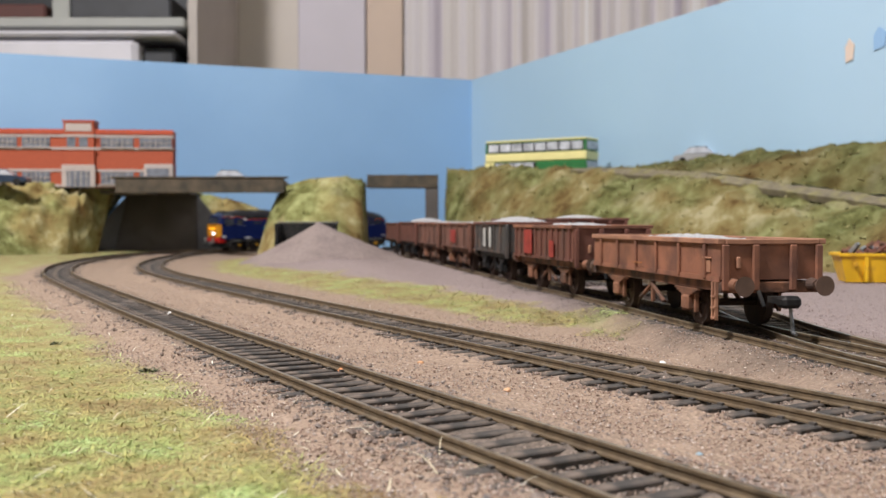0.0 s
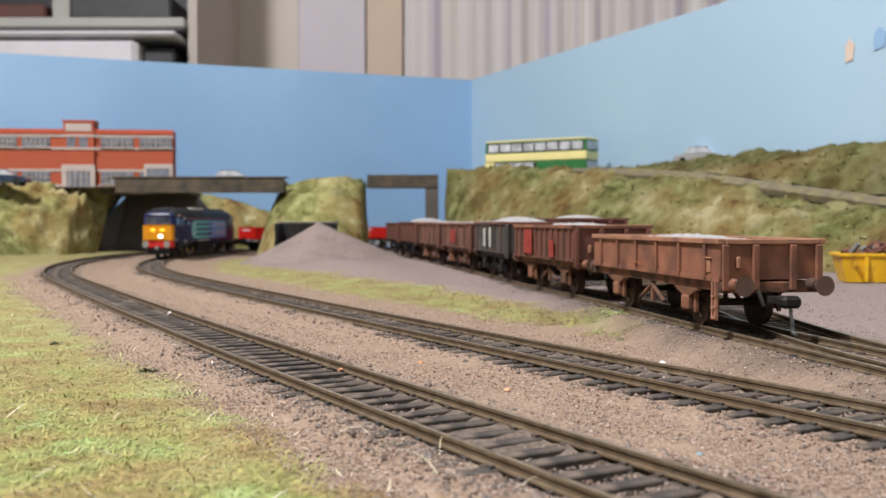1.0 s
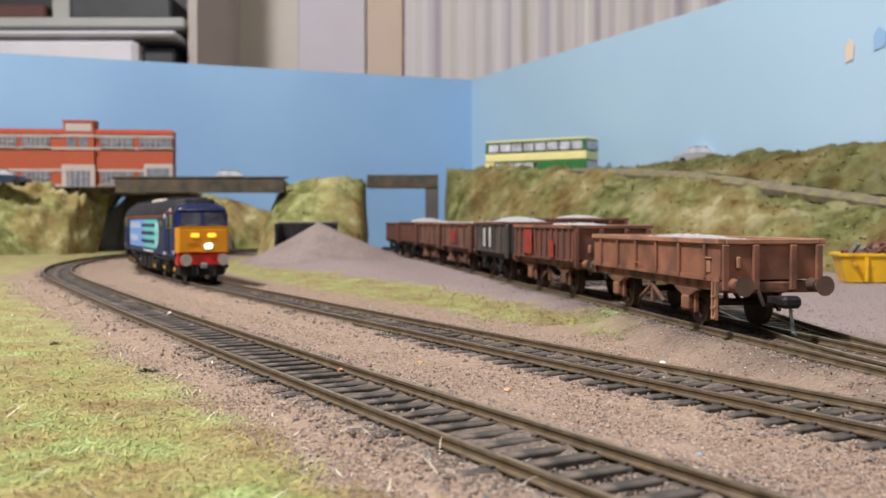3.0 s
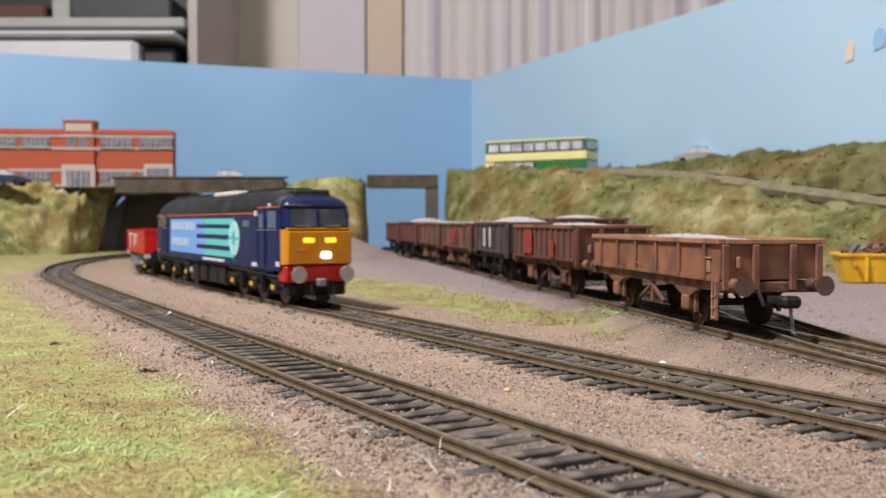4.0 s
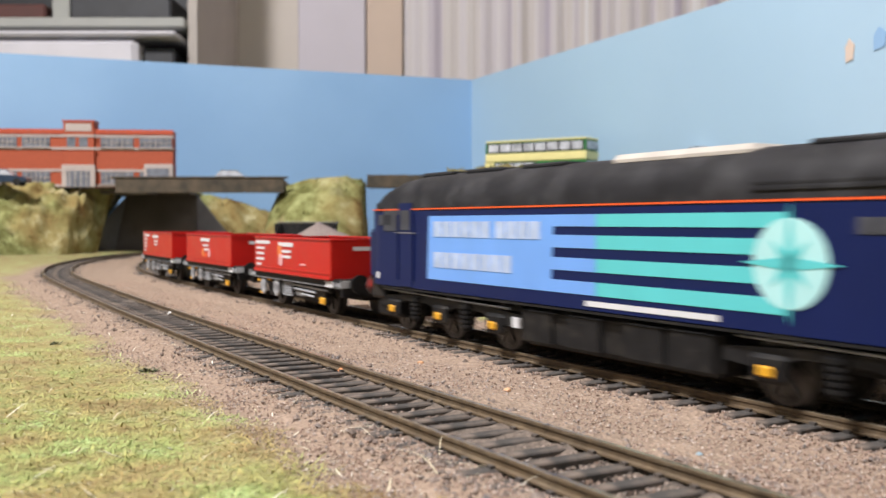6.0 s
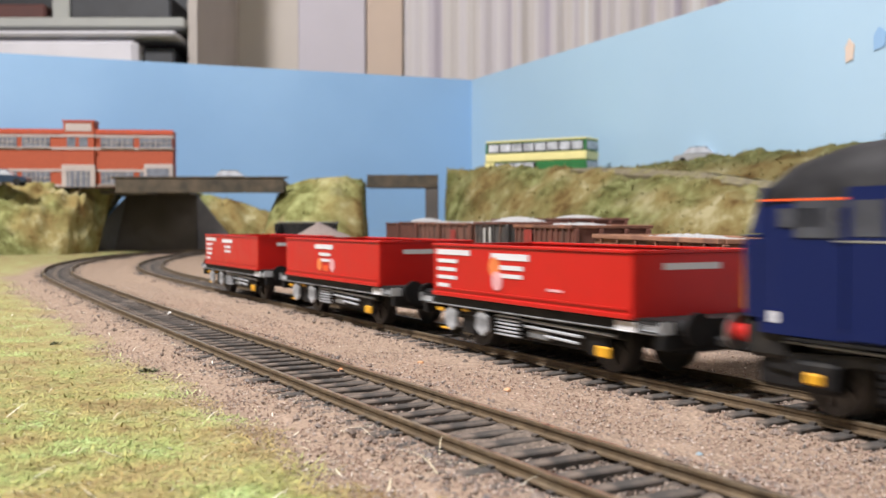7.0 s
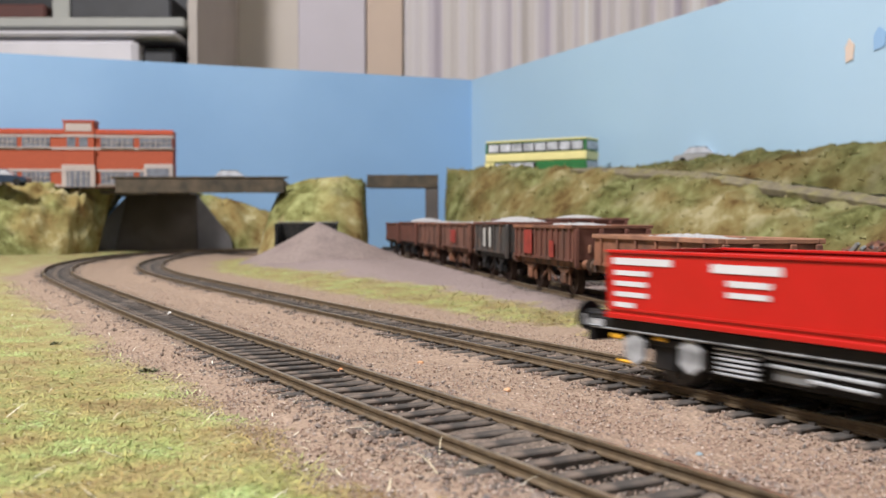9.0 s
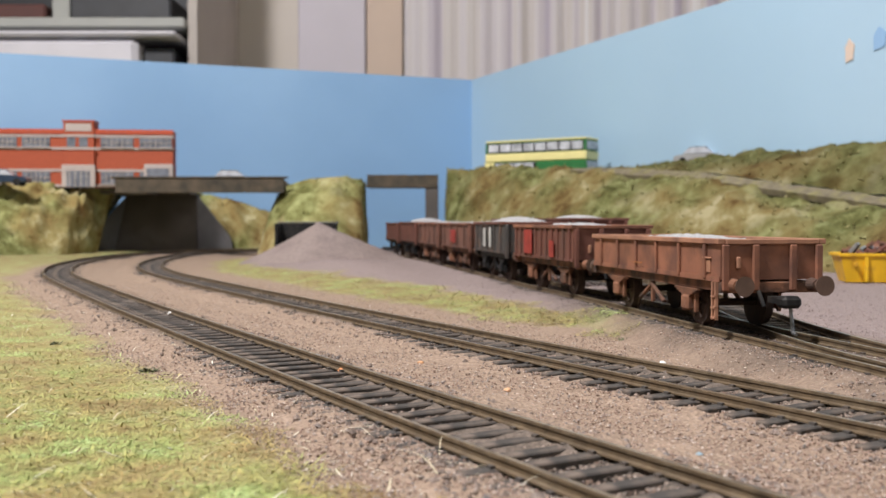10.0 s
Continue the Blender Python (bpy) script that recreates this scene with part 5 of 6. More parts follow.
# ---- factory, vehicles on the high road ----
def factory():
    fa = tagged(empty("factory", pose(-0.3165, 1.15, 0, 0, 0, 6) @ Matrix.Translation((0.317, -1.15, 0))), "orange-brick two-storey factory with white stone bands and grey windows", "building")
    Y, B = 1.15, 0.0735
    part("wall", boxes((-0.600, -0.314, Y, Y + 0.022, B, 0.1395)), M_BRICK, fa)
    part("roof", boxes((-0.598, -0.316, Y + 0.002, Y + 0.021, 0.1396, 0.1404)), M_ABUT, fa)
    part("cornice", boxes((-0.601, -0.313, Y - 0.0016, Y, 0.1345, 0.1400), bev=0.0003), M_STONE2, fa, "red brick cornice")
    part("stone_band", boxes((-0.601, -0.313, Y - 0.0013, Y - 0.0001, 0.1310, 0.1335)), M_STONE, fa)
    for z in (0.1165, 0.0915, 0.0740):
        part("stone_band", boxes((-0.601, -0.313, Y - 0.0012, Y - 0.0001, z, z + 0.0028)), M_STONE, fa)
    cx = -0.4185
    part("entrance_tower", boxes((cx - 0.0170, cx + 0.0170, Y - 0.005, Y + 0.018, B, 0.1480), bev=0.0004), M_BRICK, fa)
    part("tower_cap", boxes((cx - 0.0180, cx + 0.0180, Y - 0.006, Y + 0.018, 0.1481, 0.1500)), M_STONE2, fa)
    part("sign_panel", boxes((cx - 0.0145, cx + 0.0145, Y - 0.0058, Y - 0.0051, 0.1375, 0.1462)), M_STONE, fa)
    for z in (0.1310, 0.1165):
        part("stone_band", boxes((cx - 0.0190, cx + 0.0190, Y - 0.0062, Y - 0.0051, z, z + 0.0026)), M_STONE, fa)
    part("door_surround", boxes((cx - 0.0185, cx + 0.0185, Y - 0.0080, Y - 0.0051, B, 0.0990), bev=0.0004), M_STONE, fa)
    part("door_opening", boxes((cx - 0.0128, cx + 0.0128, Y - 0.0086, Y - 0.0081, B, 0.0920)), M_WINDOW, fa)
    for k in range(4):
        x = cx - 0.0095 + k * 0.0063
        part("door_mullion", boxes((x - 0.0005, x + 0.0005, Y - 0.0092, Y - 0.0087, B, 0.0920)), M_STONE, fa)
    wins = [(-0.592 + 0.0365 * k, 0.0310) for k in range(4)] + [(cx + 0.0235 + 0.0435 * k, 0.0365) for k in range(2)]
    for x, w in wins:
        for z0, z1 in ((0.1196, 0.1306), (0.0775, 0.0912)):
            wi = part("window", boxes((x, x + w, Y - 0.0011, Y - 0.0002, z0, z1)), M_WINDOW, fa)
            part("window_sill", boxes((x - 0.001, x + w + 0.001, Y - 0.0030, Y - 0.0013, z0 - 0.0012, z0 - 0.0001)), M_STONE, wi)
            for k in range(1, 6):
                xx = x + w * k / 6
                part("glazing_bar", boxes((xx - 0.00035, xx + 0.00035, Y - 0.0016, Y - 0.0012, z0, z1)), M_STONE, wi)
            part("glazing_bar", boxes((x, x + w, Y - 0.0022, Y - 0.0017, (z0 + z1) / 2 - 0.0003, (z0 + z1) / 2 + 0.0003)), M_STONE, wi)
    for x in (cx - 0.009, cx + 0.0045):
        part("tower_window", boxes((x - 0.004, x + 0.0055, Y - 0.0056, Y - 0.0051, 0.1196, 0.1306)), M_WINDOW, fa)
    part("gate_lodge", boxes((-0.3445, -0.3125, Y - 0.012, Y - 0.002, B, 0.1000), bev=0.0005), M_STONE, fa)
    part("lodge_window", boxes((-0.3415, -0.3165, Y - 0.0126, Y - 0.0121, B + 0.004, 0.0950)), M_WINDOW, fa)
    return fa


M_STONE2 = mat("orange_red_cornice", (0.42, 0.07, 0.03), 0.7, 0, 0.12, 200)
factory()


def bus():
    bu = tagged(empty("double_decker_bus"), "green and cream double-decker bus on the high road", "bus")
    Lb, W, Hb = 0.0635, 0.0160, 0.0570
    part("lower_body", boxes((-Lb, Lb, -W, W, 0.0040, 0.0312), bev=0.0015), M_BUSGREEN, bu)
    part("cream_line", boxes((-Lb - 0.0002, Lb + 0.0002, -W - 0.0002, W + 0.0002, 0.0168, 0.0208), bev=0.0004), M_CREAM, bu)
    part("cream_band", boxes((-Lb - 0.0002, Lb + 0.0002, -W - 0.0002, W + 0.0002, 0.0313, 0.0408), bev=0.0012), M_CREAM, bu)
    part("upper_body", boxes((-Lb, Lb, -W, W, 0.0409, 0.0530), bev=0.0012), M_BUSGREEN, bu)
    part("roof", boxes((-Lb, Lb, -W, W, 0.0531, 0.0555), bev=0.0010), M_CREAM, bu)
    for sg in (-1, 1):
        y = sg * W
        part("upper_window_band", boxes((-Lb + 0.004, Lb - 0.003, min(y, y + sg * 0.0002), max(y, y + sg * 0.0002), 0.0418, 0.0524)), M_BLACK, bu)
        part("lower_window_band", boxes((-Lb + 0.0128, -Lb + 0.066, min(y, y + sg * 0.0002), max(y, y + sg * 0.0002), 0.0214, 0.0306)), M_BLACK, bu)
        part("cream_front_panel", boxes((-Lb, -Lb + 0.0120, min(y, y + sg * 0.0004), max(y, y + sg * 0.0004), 0.0210, 0.0312)), M_CREAM, bu)
        for k in range(8):
            x = -Lb + 0.005 + k * 0.0150
            part("upper_window", boxes((x, x + 0.0130, min(y, y + sg * 0.0004), max(y, y + sg * 0.0004), 0.0428, 0.0515), bev=0.0001), M_BUSGLASS, bu)
        for k in range(4):
            x = -Lb + 0.014 + k * 0.0125
            part("lower_window", boxes((x, x + 0.0112, min(y, y + sg * 0.0004), max(y, y + sg * 0.0004), 0.0222, 0.0300), bev=0.0001), M_BUSGLASS, bu)
        for x in (-0.040, 0.034):
            bm = bmesh.new()
            cyl(bm, (x, sg * 0.0120, 0.0065), (x, sg * 0.0162, 0.0065), 0.0065, n=20)
            part("wheel", bm, M_BLACK, bu)
    for e in (-1, 1):
        for z0, z1 in ((0.0428, 0.0515), (0.0222, 0.0300)):
            part("end_window", boxes((min(e * Lb, e * (Lb + 0.0004)), max(e * Lb, e * (Lb + 0.0004)), -0.0135, 0.0135, z0, z1)), M_BUSGLASS, bu)
    bu.matrix_basis = pose(0.1100, 1.115, 0.0700, 0, 0, -33.7)
    return bu


M_BUSGLASS = mat("bus_glass", (0.44, 0.46, 0.50), 0.2, 0, 0.4, 90)
bus()


def car(label, paint, m):
    ca = tagged(empty("car"), label, "car")
    bm = bmesh.new()
    out = [(-0.027, 0.0040), (-0.0275, 0.0085), (-0.025, 0.0105), (-0.016, 0.0115), (0.014, 0.0113), (0.025, 0.0098), (0.0278, 0.0075), (0.0275, 0.0040)]
    prism(bm, out, -0.0108, 0.0108)
    bmesh.ops.bevel(bm, geom=list(bm.edges), offset=0.0008, segments=2, affect="EDGES")
    part("body", bm, paint, ca)
    bm = bmesh.new()
    loft(bm, [[(-0.0185, -0.0100, 0.0112), (0.0135, -0.0100, 0.0112), (0.0135, 0.0100, 0.0112), (-0.0185, 0.0100, 0.0112)], [(-0.0125, -0.0082, 0.0178), (0.0050, -0.0082, 0.0178), (0.0050, 0.0082, 0.0178), (-0.0125, 0.0082, 0.0178)]])
    bmesh.ops.bevel(bm, geom=list(bm.edges), offset=0.0010, segments=2, affect="EDGES")
    part("cabin", bm, M_BUSGLASS, ca)
    part("roof", boxes((-0.0122, 0.0048, -0.0080, 0.0080, 0.0179, 0.0185), bev=0.0003), paint, ca)
    for x in (-0.017, 0.0175):
        for sg in (-1, 1):
            bm = bmesh.new()
            cyl(bm, (x, sg * 0.0080, 0.0042), (x, sg * 0.0110, 0.0042), 0.0042, n=18)
            part("wheel", bm, M_BLACK, ca)
    ca.matrix_basis = m
    return ca


M_SILVER = mat("silver_car_paint", (0.45, 0.46, 0.48), 0.3, 0.5, 0.05, 80)
M_GREYCAR = mat("grey_car_paint", (0.15, 0.16, 0.17), 0.35, 0.3, 0.05, 80)
M_DKCAR = mat("dark_blue_car_paint", (0.03, 0.05, 0.09), 0.3, 0.2, 0.05, 80)
car("silver car on the high road behind the bank", M_SILVER, pose(0.2530, 0.962, 0.0880, 0, 0, -40))
car("dark blue car parked before the factory", M_DKCAR, pose(-0.478, 1.075, 0.0725, 0, 0, 8))
car("grey car crossing the road bridge", M_GREYCAR, pose(-0.226, 1.0655, 0.0707, 0, 0, 0))


# ---- the room behind the boards ----
def striped_material():
    m = bpy.data.materials.new("striped_curtain")
    m.use_nodes = True
    nt = m.node_tree
    b = nt.nodes["Principled BSDF"]
    b.inputs["Roughness"].default_value = 0.85
    tc = nt.nodes.new("ShaderNodeTexCoord")
    sep = nt.nodes.new("ShaderNodeSeparateXYZ")
    nt.links.new(tc.outputs["Object"], sep.inputs[0])
    n = nt.nodes.new("ShaderNodeTexNoise")
    n.noise_dimensions = "1D"
    n.inputs["Scale"].default_value, n.inputs["Detail"].default_value = 26, 4
    nt.links.new(sep.outputs["X"], n.inputs["W"])
    r = nt.nodes.new("ShaderNodeValToRGB")
    cols = [(0.45, 0.41, 0.50), (0.56, 0.52, 0.58), (0.66, 0.63, 0.66), (0.60, 0.56, 0.55), (0.72, 0.71, 0.74)]
    e = r.color_ramp.elements
    while len(e) < len(cols):
        e.new(0.5)
    for i, c in enumerate(cols):
        e[i].position, e[i].color = 0.30 + 0.4 * i / (len(cols) - 1), (*c, 1)
    nt.links.new(n.outputs["Fac"], r.inputs[0])
    nt.links.new(r.outputs[0], b.inputs["Base Color"])
    return m


M_STRIPES = striped_material()
M_PLASTER = mat("cream_wall_paint", (0.64, 0.59, 0.54), 0.8, 0, 0.04, 8)
M_LILAC = mat("lilac_white_door_paint", (0.58, 0.55, 0.62), 0.6, 0, 0.04, 8)
M_PEACH = mat("peach_wall_paint", (0.62, 0.50, 0.42), 0.8, 0, 0.05, 8)
M_SHELF = mat("grey_shelf", (0.36, 0.37, 0.35), 0.6, 0, 0.06, 12)
M_DARK = mat("dark_equipment", (0.035, 0.038, 0.045), 0.5, 0, 0.2, 30)
M_PRINTER = mat("white_printer_plastic", (0.66, 0.65, 0.70), 0.45, 0, 0.04, 20)
M_FLOOR = mat("brown_carpet", (0.18, 0.14, 0.11), 0.95, 0, 0.2, 60)
M_CEIL = mat("white_ceiling_paint", (0.75, 0.74, 0.72), 0.9, 0, 0.03, 6)


def room():
    YW = 2.10
    tagged(part("floor", boxes((-1.9, 1.9, -1.6, YW + 0.1, -0.92, -0.90)), M_FLOOR), "brown carpeted room floor", "floor", kind="structure")
    tagged(part("ceiling", boxes((-1.9, 1.9, -1.6, YW + 0.1, 1.55, 1.60)), M_CEIL), "white room ceiling", "ceiling", kind="structure")
    tagged(part("wall_north", boxes((-1.9, 1.9, YW, YW + 0.1, -0.90, 1.55)), M_PLASTER), "cream painted room wall", "wall", kind="structure")
    tagged(part("wall_west", boxes((-1.95, -1.9, -1.6, YW, -0.90, 1.55)), M_PLASTER), "cream painted room wall", "wall", kind="structure")
    tagged(part("wall_east", boxes((1.9, 1.95, -1.6, YW, -0.90, 1.55)), M_PLASTER), "cream painted room wall", "wall", kind="structure")
    tagged(part("wall_south", boxes((-1.9, 1.9, -1.65, -1.6, -0.90, 1.55)), M_PLASTER), "cream painted room wall", "wall", kind="structure")

    def px(x, y):
        return (x - 784) / 1750 * y
    # pleated striped curtain
    bm = bmesh.new()
    x0, x1 = px(716, YW - 0.05), px(1568, YW - 0.05) + 0.25
    n = 260
    pts = [(x0 + (x1 - x0) * i / n, YW - 0.05 + 0.0035 * math.sin(i * 0.37) + 0.0025 * math.sin(i * 0.83 + 1.0) + 0.002 * math.sin(i * 0.13)) for i in range(n + 1)]
    ring = [(x, y) for x, y in pts] + [(x, y + 0.004) for x, y in reversed(pts)]
    loft(bm, [[(x, y, -0.4) for x, y in ring], [(x, y, 1.40) for x, y in ring]])
    tagged(part("curtain", bm, M_STRIPES), "hanging curtain striped in lilac, grey and beige", "curtain")
    part_y = YW - 0.03
    tagged(part("door_1", boxes((px(530, part_y), px(648, part_y), part_y - 0.01, YW - 0.002, -0.90, 1.2), bev=0.003), M_LILAC), "lilac-white painted door", "door", kind="structure")
    tagged(part("trim", boxes((px(650, part_y), px(714, part_y), part_y - 0.006, YW - 0.002, -0.90, 1.3), bev=0.003), M_PEACH), "peach painted door trim", "trim", kind="structure")
    tagged(part("trim", boxes((px(412, part_y), px(420, part_y), part_y - 0.012, YW - 0.002, -0.90, 1.3), bev=0.003), M_PLASTER), "cream wall trim", "trim", kind="structure")
    # shelf unit
    y0, y1 = 1.70, 2.05
    xr = px(342, y0)

    def z(py, y):
        return 0.0331 + (394 - py) / 1750 * y
    su = tagged(empty("shelf_unit"), "grey shelf unit holding a printer and dark equipment", "shelves")
    part("side_panel", boxes((xr - 0.012, xr + 0.004, y0 + 0.02, y1, -0.90, 0.85)), M_TAUPE, su)
    part("side_panel", boxes((-1.42, -1.40, y0 + 0.02, y1, -0.90, 0.85)), M_DARK, su)
    part("back_panel", boxes((-1.40, xr - 0.013, y1 - 0.012, y1, -0.90, 0.85)), M_DARK, su)
    part("shelf", boxes((-1.40, xr - 0.013, y0, y1 - 0.013, z(50, y0), z(33, y0)), bev=0.002), M_SHELF, su)
    part("shelf", boxes((-1.40, xr - 0.013, y0, y1 - 0.013, z(150, y0), z(133, y0)), bev=0.002), M_SHELF, su)
    part("shelf", boxes((-1.40, xr - 0.013, y0, y1 - 0.013, 0.78, 0.80), bev=0.002), M_SHELF, su)
    pr = tagged(empty("printer"), "white desktop printer on the shelf", "printer")
    zb = z(133, y0) + 0.0005
    part("body", boxes((-1.20, xr - 0.085, y0 - 0.03, y1 - 0.06, zb, z(74, y0)), bev=0.010), M_PRINTER, pr)
    part("lid", boxes((-1.21, xr - 0.018, y0 - 0.04, y1 - 0.05, z(73, y0), z(64, y0)), bev=0.004), M_PRINTER, pr)
    part("paper_slot", boxes((xr - 0.084, xr - 0.03, y0 + 0.0, y1 - 0.07, zb, z(86, y0)), bev=0.004), M_DARK, pr)
    bx = tagged(part("hifi_unit", boxes((px(120, y0), px(300, y0), y0 + 0.02, y1 - 0.05, z(33, y0) + 0.0005, z(-10, y0)), bev=0.004), M_DARK), "black electronic unit on the shelf", "electronics")
    tagged(part("storage_box", boxes((px(-60, y0), px(76, y0), y0 + 0.02, y1 - 0.05, z(33, y0) + 0.0005, z(5, y0)), bev=0.004), M_MAROON), "dark maroon box on the shelf", "box")
    tagged(part("paper_box", boxes((px(84, y0), px(116, y0), y0 + 0.03, y1 - 0.06, z(33, y0) + 0.0005, z(-20, y0)), bev=0.002), M_SHELF), "grey box of papers on the shelf", "box")
    # trestle table under the layout
    tb = tagged(empty("baseboard_table"), "timber baseboard carrying the model railway", "table")
    part("tabletop", boxes((-1.1, 1.1, -0.9, 1.9, -0.040, -0.0205)), M_PLY, tb)
    for x in (-1.0, 1.0):
        for y in (-0.8, 1.75):
            part("leg", boxes((x - 0.02, x + 0.02, y - 0.02, y + 0.02, -0.90, -0.0405)), M_PLY, tb)


M_TAUPE = mat("taupe_panel", (0.46, 0.42, 0.39), 0.8, 0, 0.06, 10)
M_MAROON = mat("dark_maroon_card", (0.10, 0.04, 0.035), 0.7, 0, 0.1, 30)
M_PLY = mat("plywood", (0.38, 0.26, 0.15), 0.7, 0, 0.15, 30)
room()


# ---- marks on the sky board ----
def board_patch(t, z, w, h, material, label):
    p = CORNER + D_RIGHT * t
    n = Vector((-D_RIGHT.y, D_RIGHT.x))
    n = n if n.y < 0 else -n
    bm = bmesh.new()
    q = [(p - D_RIGHT * w, z - h), (p + D_RIGHT * w * 0.7, z - h * 0.8), (p + D_RIGHT * w, z + h * 0.4), (p - D_RIGHT * w * 0.2, z + h), (p - D_RIGHT * w * 1.1, z + h * 0.3)]
    loft(bm, [[(v.x + n.x * o, v.y + n.y * o, zz) for v, zz in q] for o in (0.0004, 0.0010)])
    return tagged(part("board_patch", bm, material), label, "patch")


board_patch(0.712, 0.0331 + 303 / 1750 * 0.798, 0.0045, 0.0095, M_PEACH, "torn peach-coloured patch on the sky board")
board_patch(0.742, 0.0331 + 325 / 1750 * 0.770, 0.0060, 0.0090, M_SKYBOARD, "deeper blue patch on the pale sky board")


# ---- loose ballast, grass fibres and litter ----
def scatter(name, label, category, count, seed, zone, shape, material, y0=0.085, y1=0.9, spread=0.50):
    """Many small pieces laid on the ground within the camera's view, denser near it to look even from there."""
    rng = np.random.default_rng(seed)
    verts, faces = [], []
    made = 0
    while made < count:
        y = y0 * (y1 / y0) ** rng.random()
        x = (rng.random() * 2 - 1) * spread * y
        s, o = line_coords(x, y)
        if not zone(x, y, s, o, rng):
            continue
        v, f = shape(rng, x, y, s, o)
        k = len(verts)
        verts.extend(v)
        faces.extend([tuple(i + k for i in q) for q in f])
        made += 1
    me = bpy.data.meshes.new(name)
    me.from_pydata(verts, [], faces)
    me.materials.append(material)
    return tagged(new(name, me), label, category, kind="stuff")


def surface_z(x, y, o):
    z = ground_z(x, y)
    for tr in (0.0, SPACING):
        d = abs(o - tr)
        z += 0.0017 * (1 - (0.60 if tr == 0.0 else 0.25) * smooth(0.10, 0.22, line_coords(x, y)[0]) * (1 if tr < o < tr + 0.03 else 0)) * smooth(0.022, 0.0170, d) * smooth(0.0068, 0.0094, d) + (0.0008 if tr == 0.0 else 0.0004) * smooth(0.0094, 0.0068, d)
    return z


def off_rails(o):
    return min(abs(abs(o) - GAUGE), abs(abs(o - SPACING) - GAUGE)) > 0.0014


OCT = [(0, 2, 4), (2, 1, 4), (1, 3, 4), (3, 0, 4), (2, 0, 5), (1, 2, 5), (3, 1, 5), (0, 3, 5)]


def stone(rng, x, y, s, o, lo=0.00010, hi=0.00036):
    r = lo + (hi - lo) * rng.random() ** 2.2
    a = rng.random() * 6.28
    c, d = math.cos(a) * r, math.sin(a) * r
    e, h = 0.6 + 0.6 * rng.random(), r * (0.5 + 0.5 * rng.random())
    z = surface_z(x, y, o) + 0.00015
    return [(x + c, y + d, z), (x - c * 0.9, y - d * 0.9, z), (x - d * e, y + c * e, z + 0.2 * r), (x + d * e, y - c * e, z), (x + 0.2 * c, y + 0.2 * d, z + h), (x, y, z - h)], OCT


def ballast_zone(x, y, s, o, rng):
    n = 0.010 * noise.noise((x * 40, y * 40, 3.0))
    return -0.055 < o < 0.098 - n and off_rails(o)


def yard_zone(x, y, s, o, rng):
    return o < -0.055 and y < 0.85 and x < 0.42 * y + 0.05


M_GRIT = island_mat("ballast_grit", [(0.13, 0.085, 0.065), (0.27, 0.185, 0.145), (0.35, 0.25, 0.20), (0.42, 0.32, 0.26), (0.25, 0.22, 0.21), (0.62, 0.53, 0.46)])
M_DARKGRIT = island_mat("dark_grit", [(0.07, 0.06, 0.052), (0.12, 0.10, 0.088), (0.18, 0.145, 0.12), (0.30, 0.24, 0.20)])
M_GRIT2 = island_mat("yard_grit", [(0.20, 0.155, 0.15), (0.30, 0.245, 0.235), (0.38, 0.32, 0.30)])
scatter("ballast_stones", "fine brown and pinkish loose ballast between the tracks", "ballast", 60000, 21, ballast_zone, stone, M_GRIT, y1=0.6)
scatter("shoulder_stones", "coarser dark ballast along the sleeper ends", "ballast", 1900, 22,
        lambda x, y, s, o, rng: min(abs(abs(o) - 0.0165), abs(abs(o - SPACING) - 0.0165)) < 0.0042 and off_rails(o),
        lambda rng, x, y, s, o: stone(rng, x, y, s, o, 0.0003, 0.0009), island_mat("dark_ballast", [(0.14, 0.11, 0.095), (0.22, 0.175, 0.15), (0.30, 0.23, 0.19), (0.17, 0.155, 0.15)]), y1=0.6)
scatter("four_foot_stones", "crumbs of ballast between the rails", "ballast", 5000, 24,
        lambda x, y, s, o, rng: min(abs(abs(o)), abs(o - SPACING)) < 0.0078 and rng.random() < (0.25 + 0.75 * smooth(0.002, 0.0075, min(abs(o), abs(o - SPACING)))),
        lambda rng, x, y, s, o: stone(rng, x, y, s, o, 0.0002, 0.0006), M_DARKGRIT, y1=0.6)
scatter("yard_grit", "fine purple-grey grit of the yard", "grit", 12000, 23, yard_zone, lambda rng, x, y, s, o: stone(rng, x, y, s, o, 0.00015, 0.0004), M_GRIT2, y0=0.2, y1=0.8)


def blade(rng, x, y, s, o, lo=0.0006, hi=0.0030):
    ln = lo + (hi - lo) * rng.random() ** 1.5
    a = rng.random() * 6.28
    up = 0.06 + 0.7 * rng.random() ** 3
    w = 0.00006 + 0.00009 * rng.random()
    z = surface_z(x, y, o) + 0.0001
    c, d = math.cos(a), math.sin(a)
    bend = 0.3 * (rng.random() - 0.5)
    m = (x + c * ln * 0.5, y + d * ln * 0.5, z + up * ln * 0.42)
    return [(x - d * w, y + c * w, z), (x + d * w, y - c * w, z), (m[0] + d * w * 0.8, m[1] - c * w * 0.8, m[2]), (m[0] - d * w * 0.8, m[1] + c * w * 0.8, m[2]),
            (x + (c - d * bend) * ln, y + (d + c * bend) * ln, z + up * ln * 0.6)], [(0, 1, 2, 3), (3, 2, 4)]


def front_grass(x, y, s, o, rng):
    n = 0.012 * noise.noise((x * 40, y * 40, 3.0)) + 0.008 * noise.noise((x * 120, y * 120, 8.0))
    return o + n > 0.090 + 0.02 * rng.random() ** 2


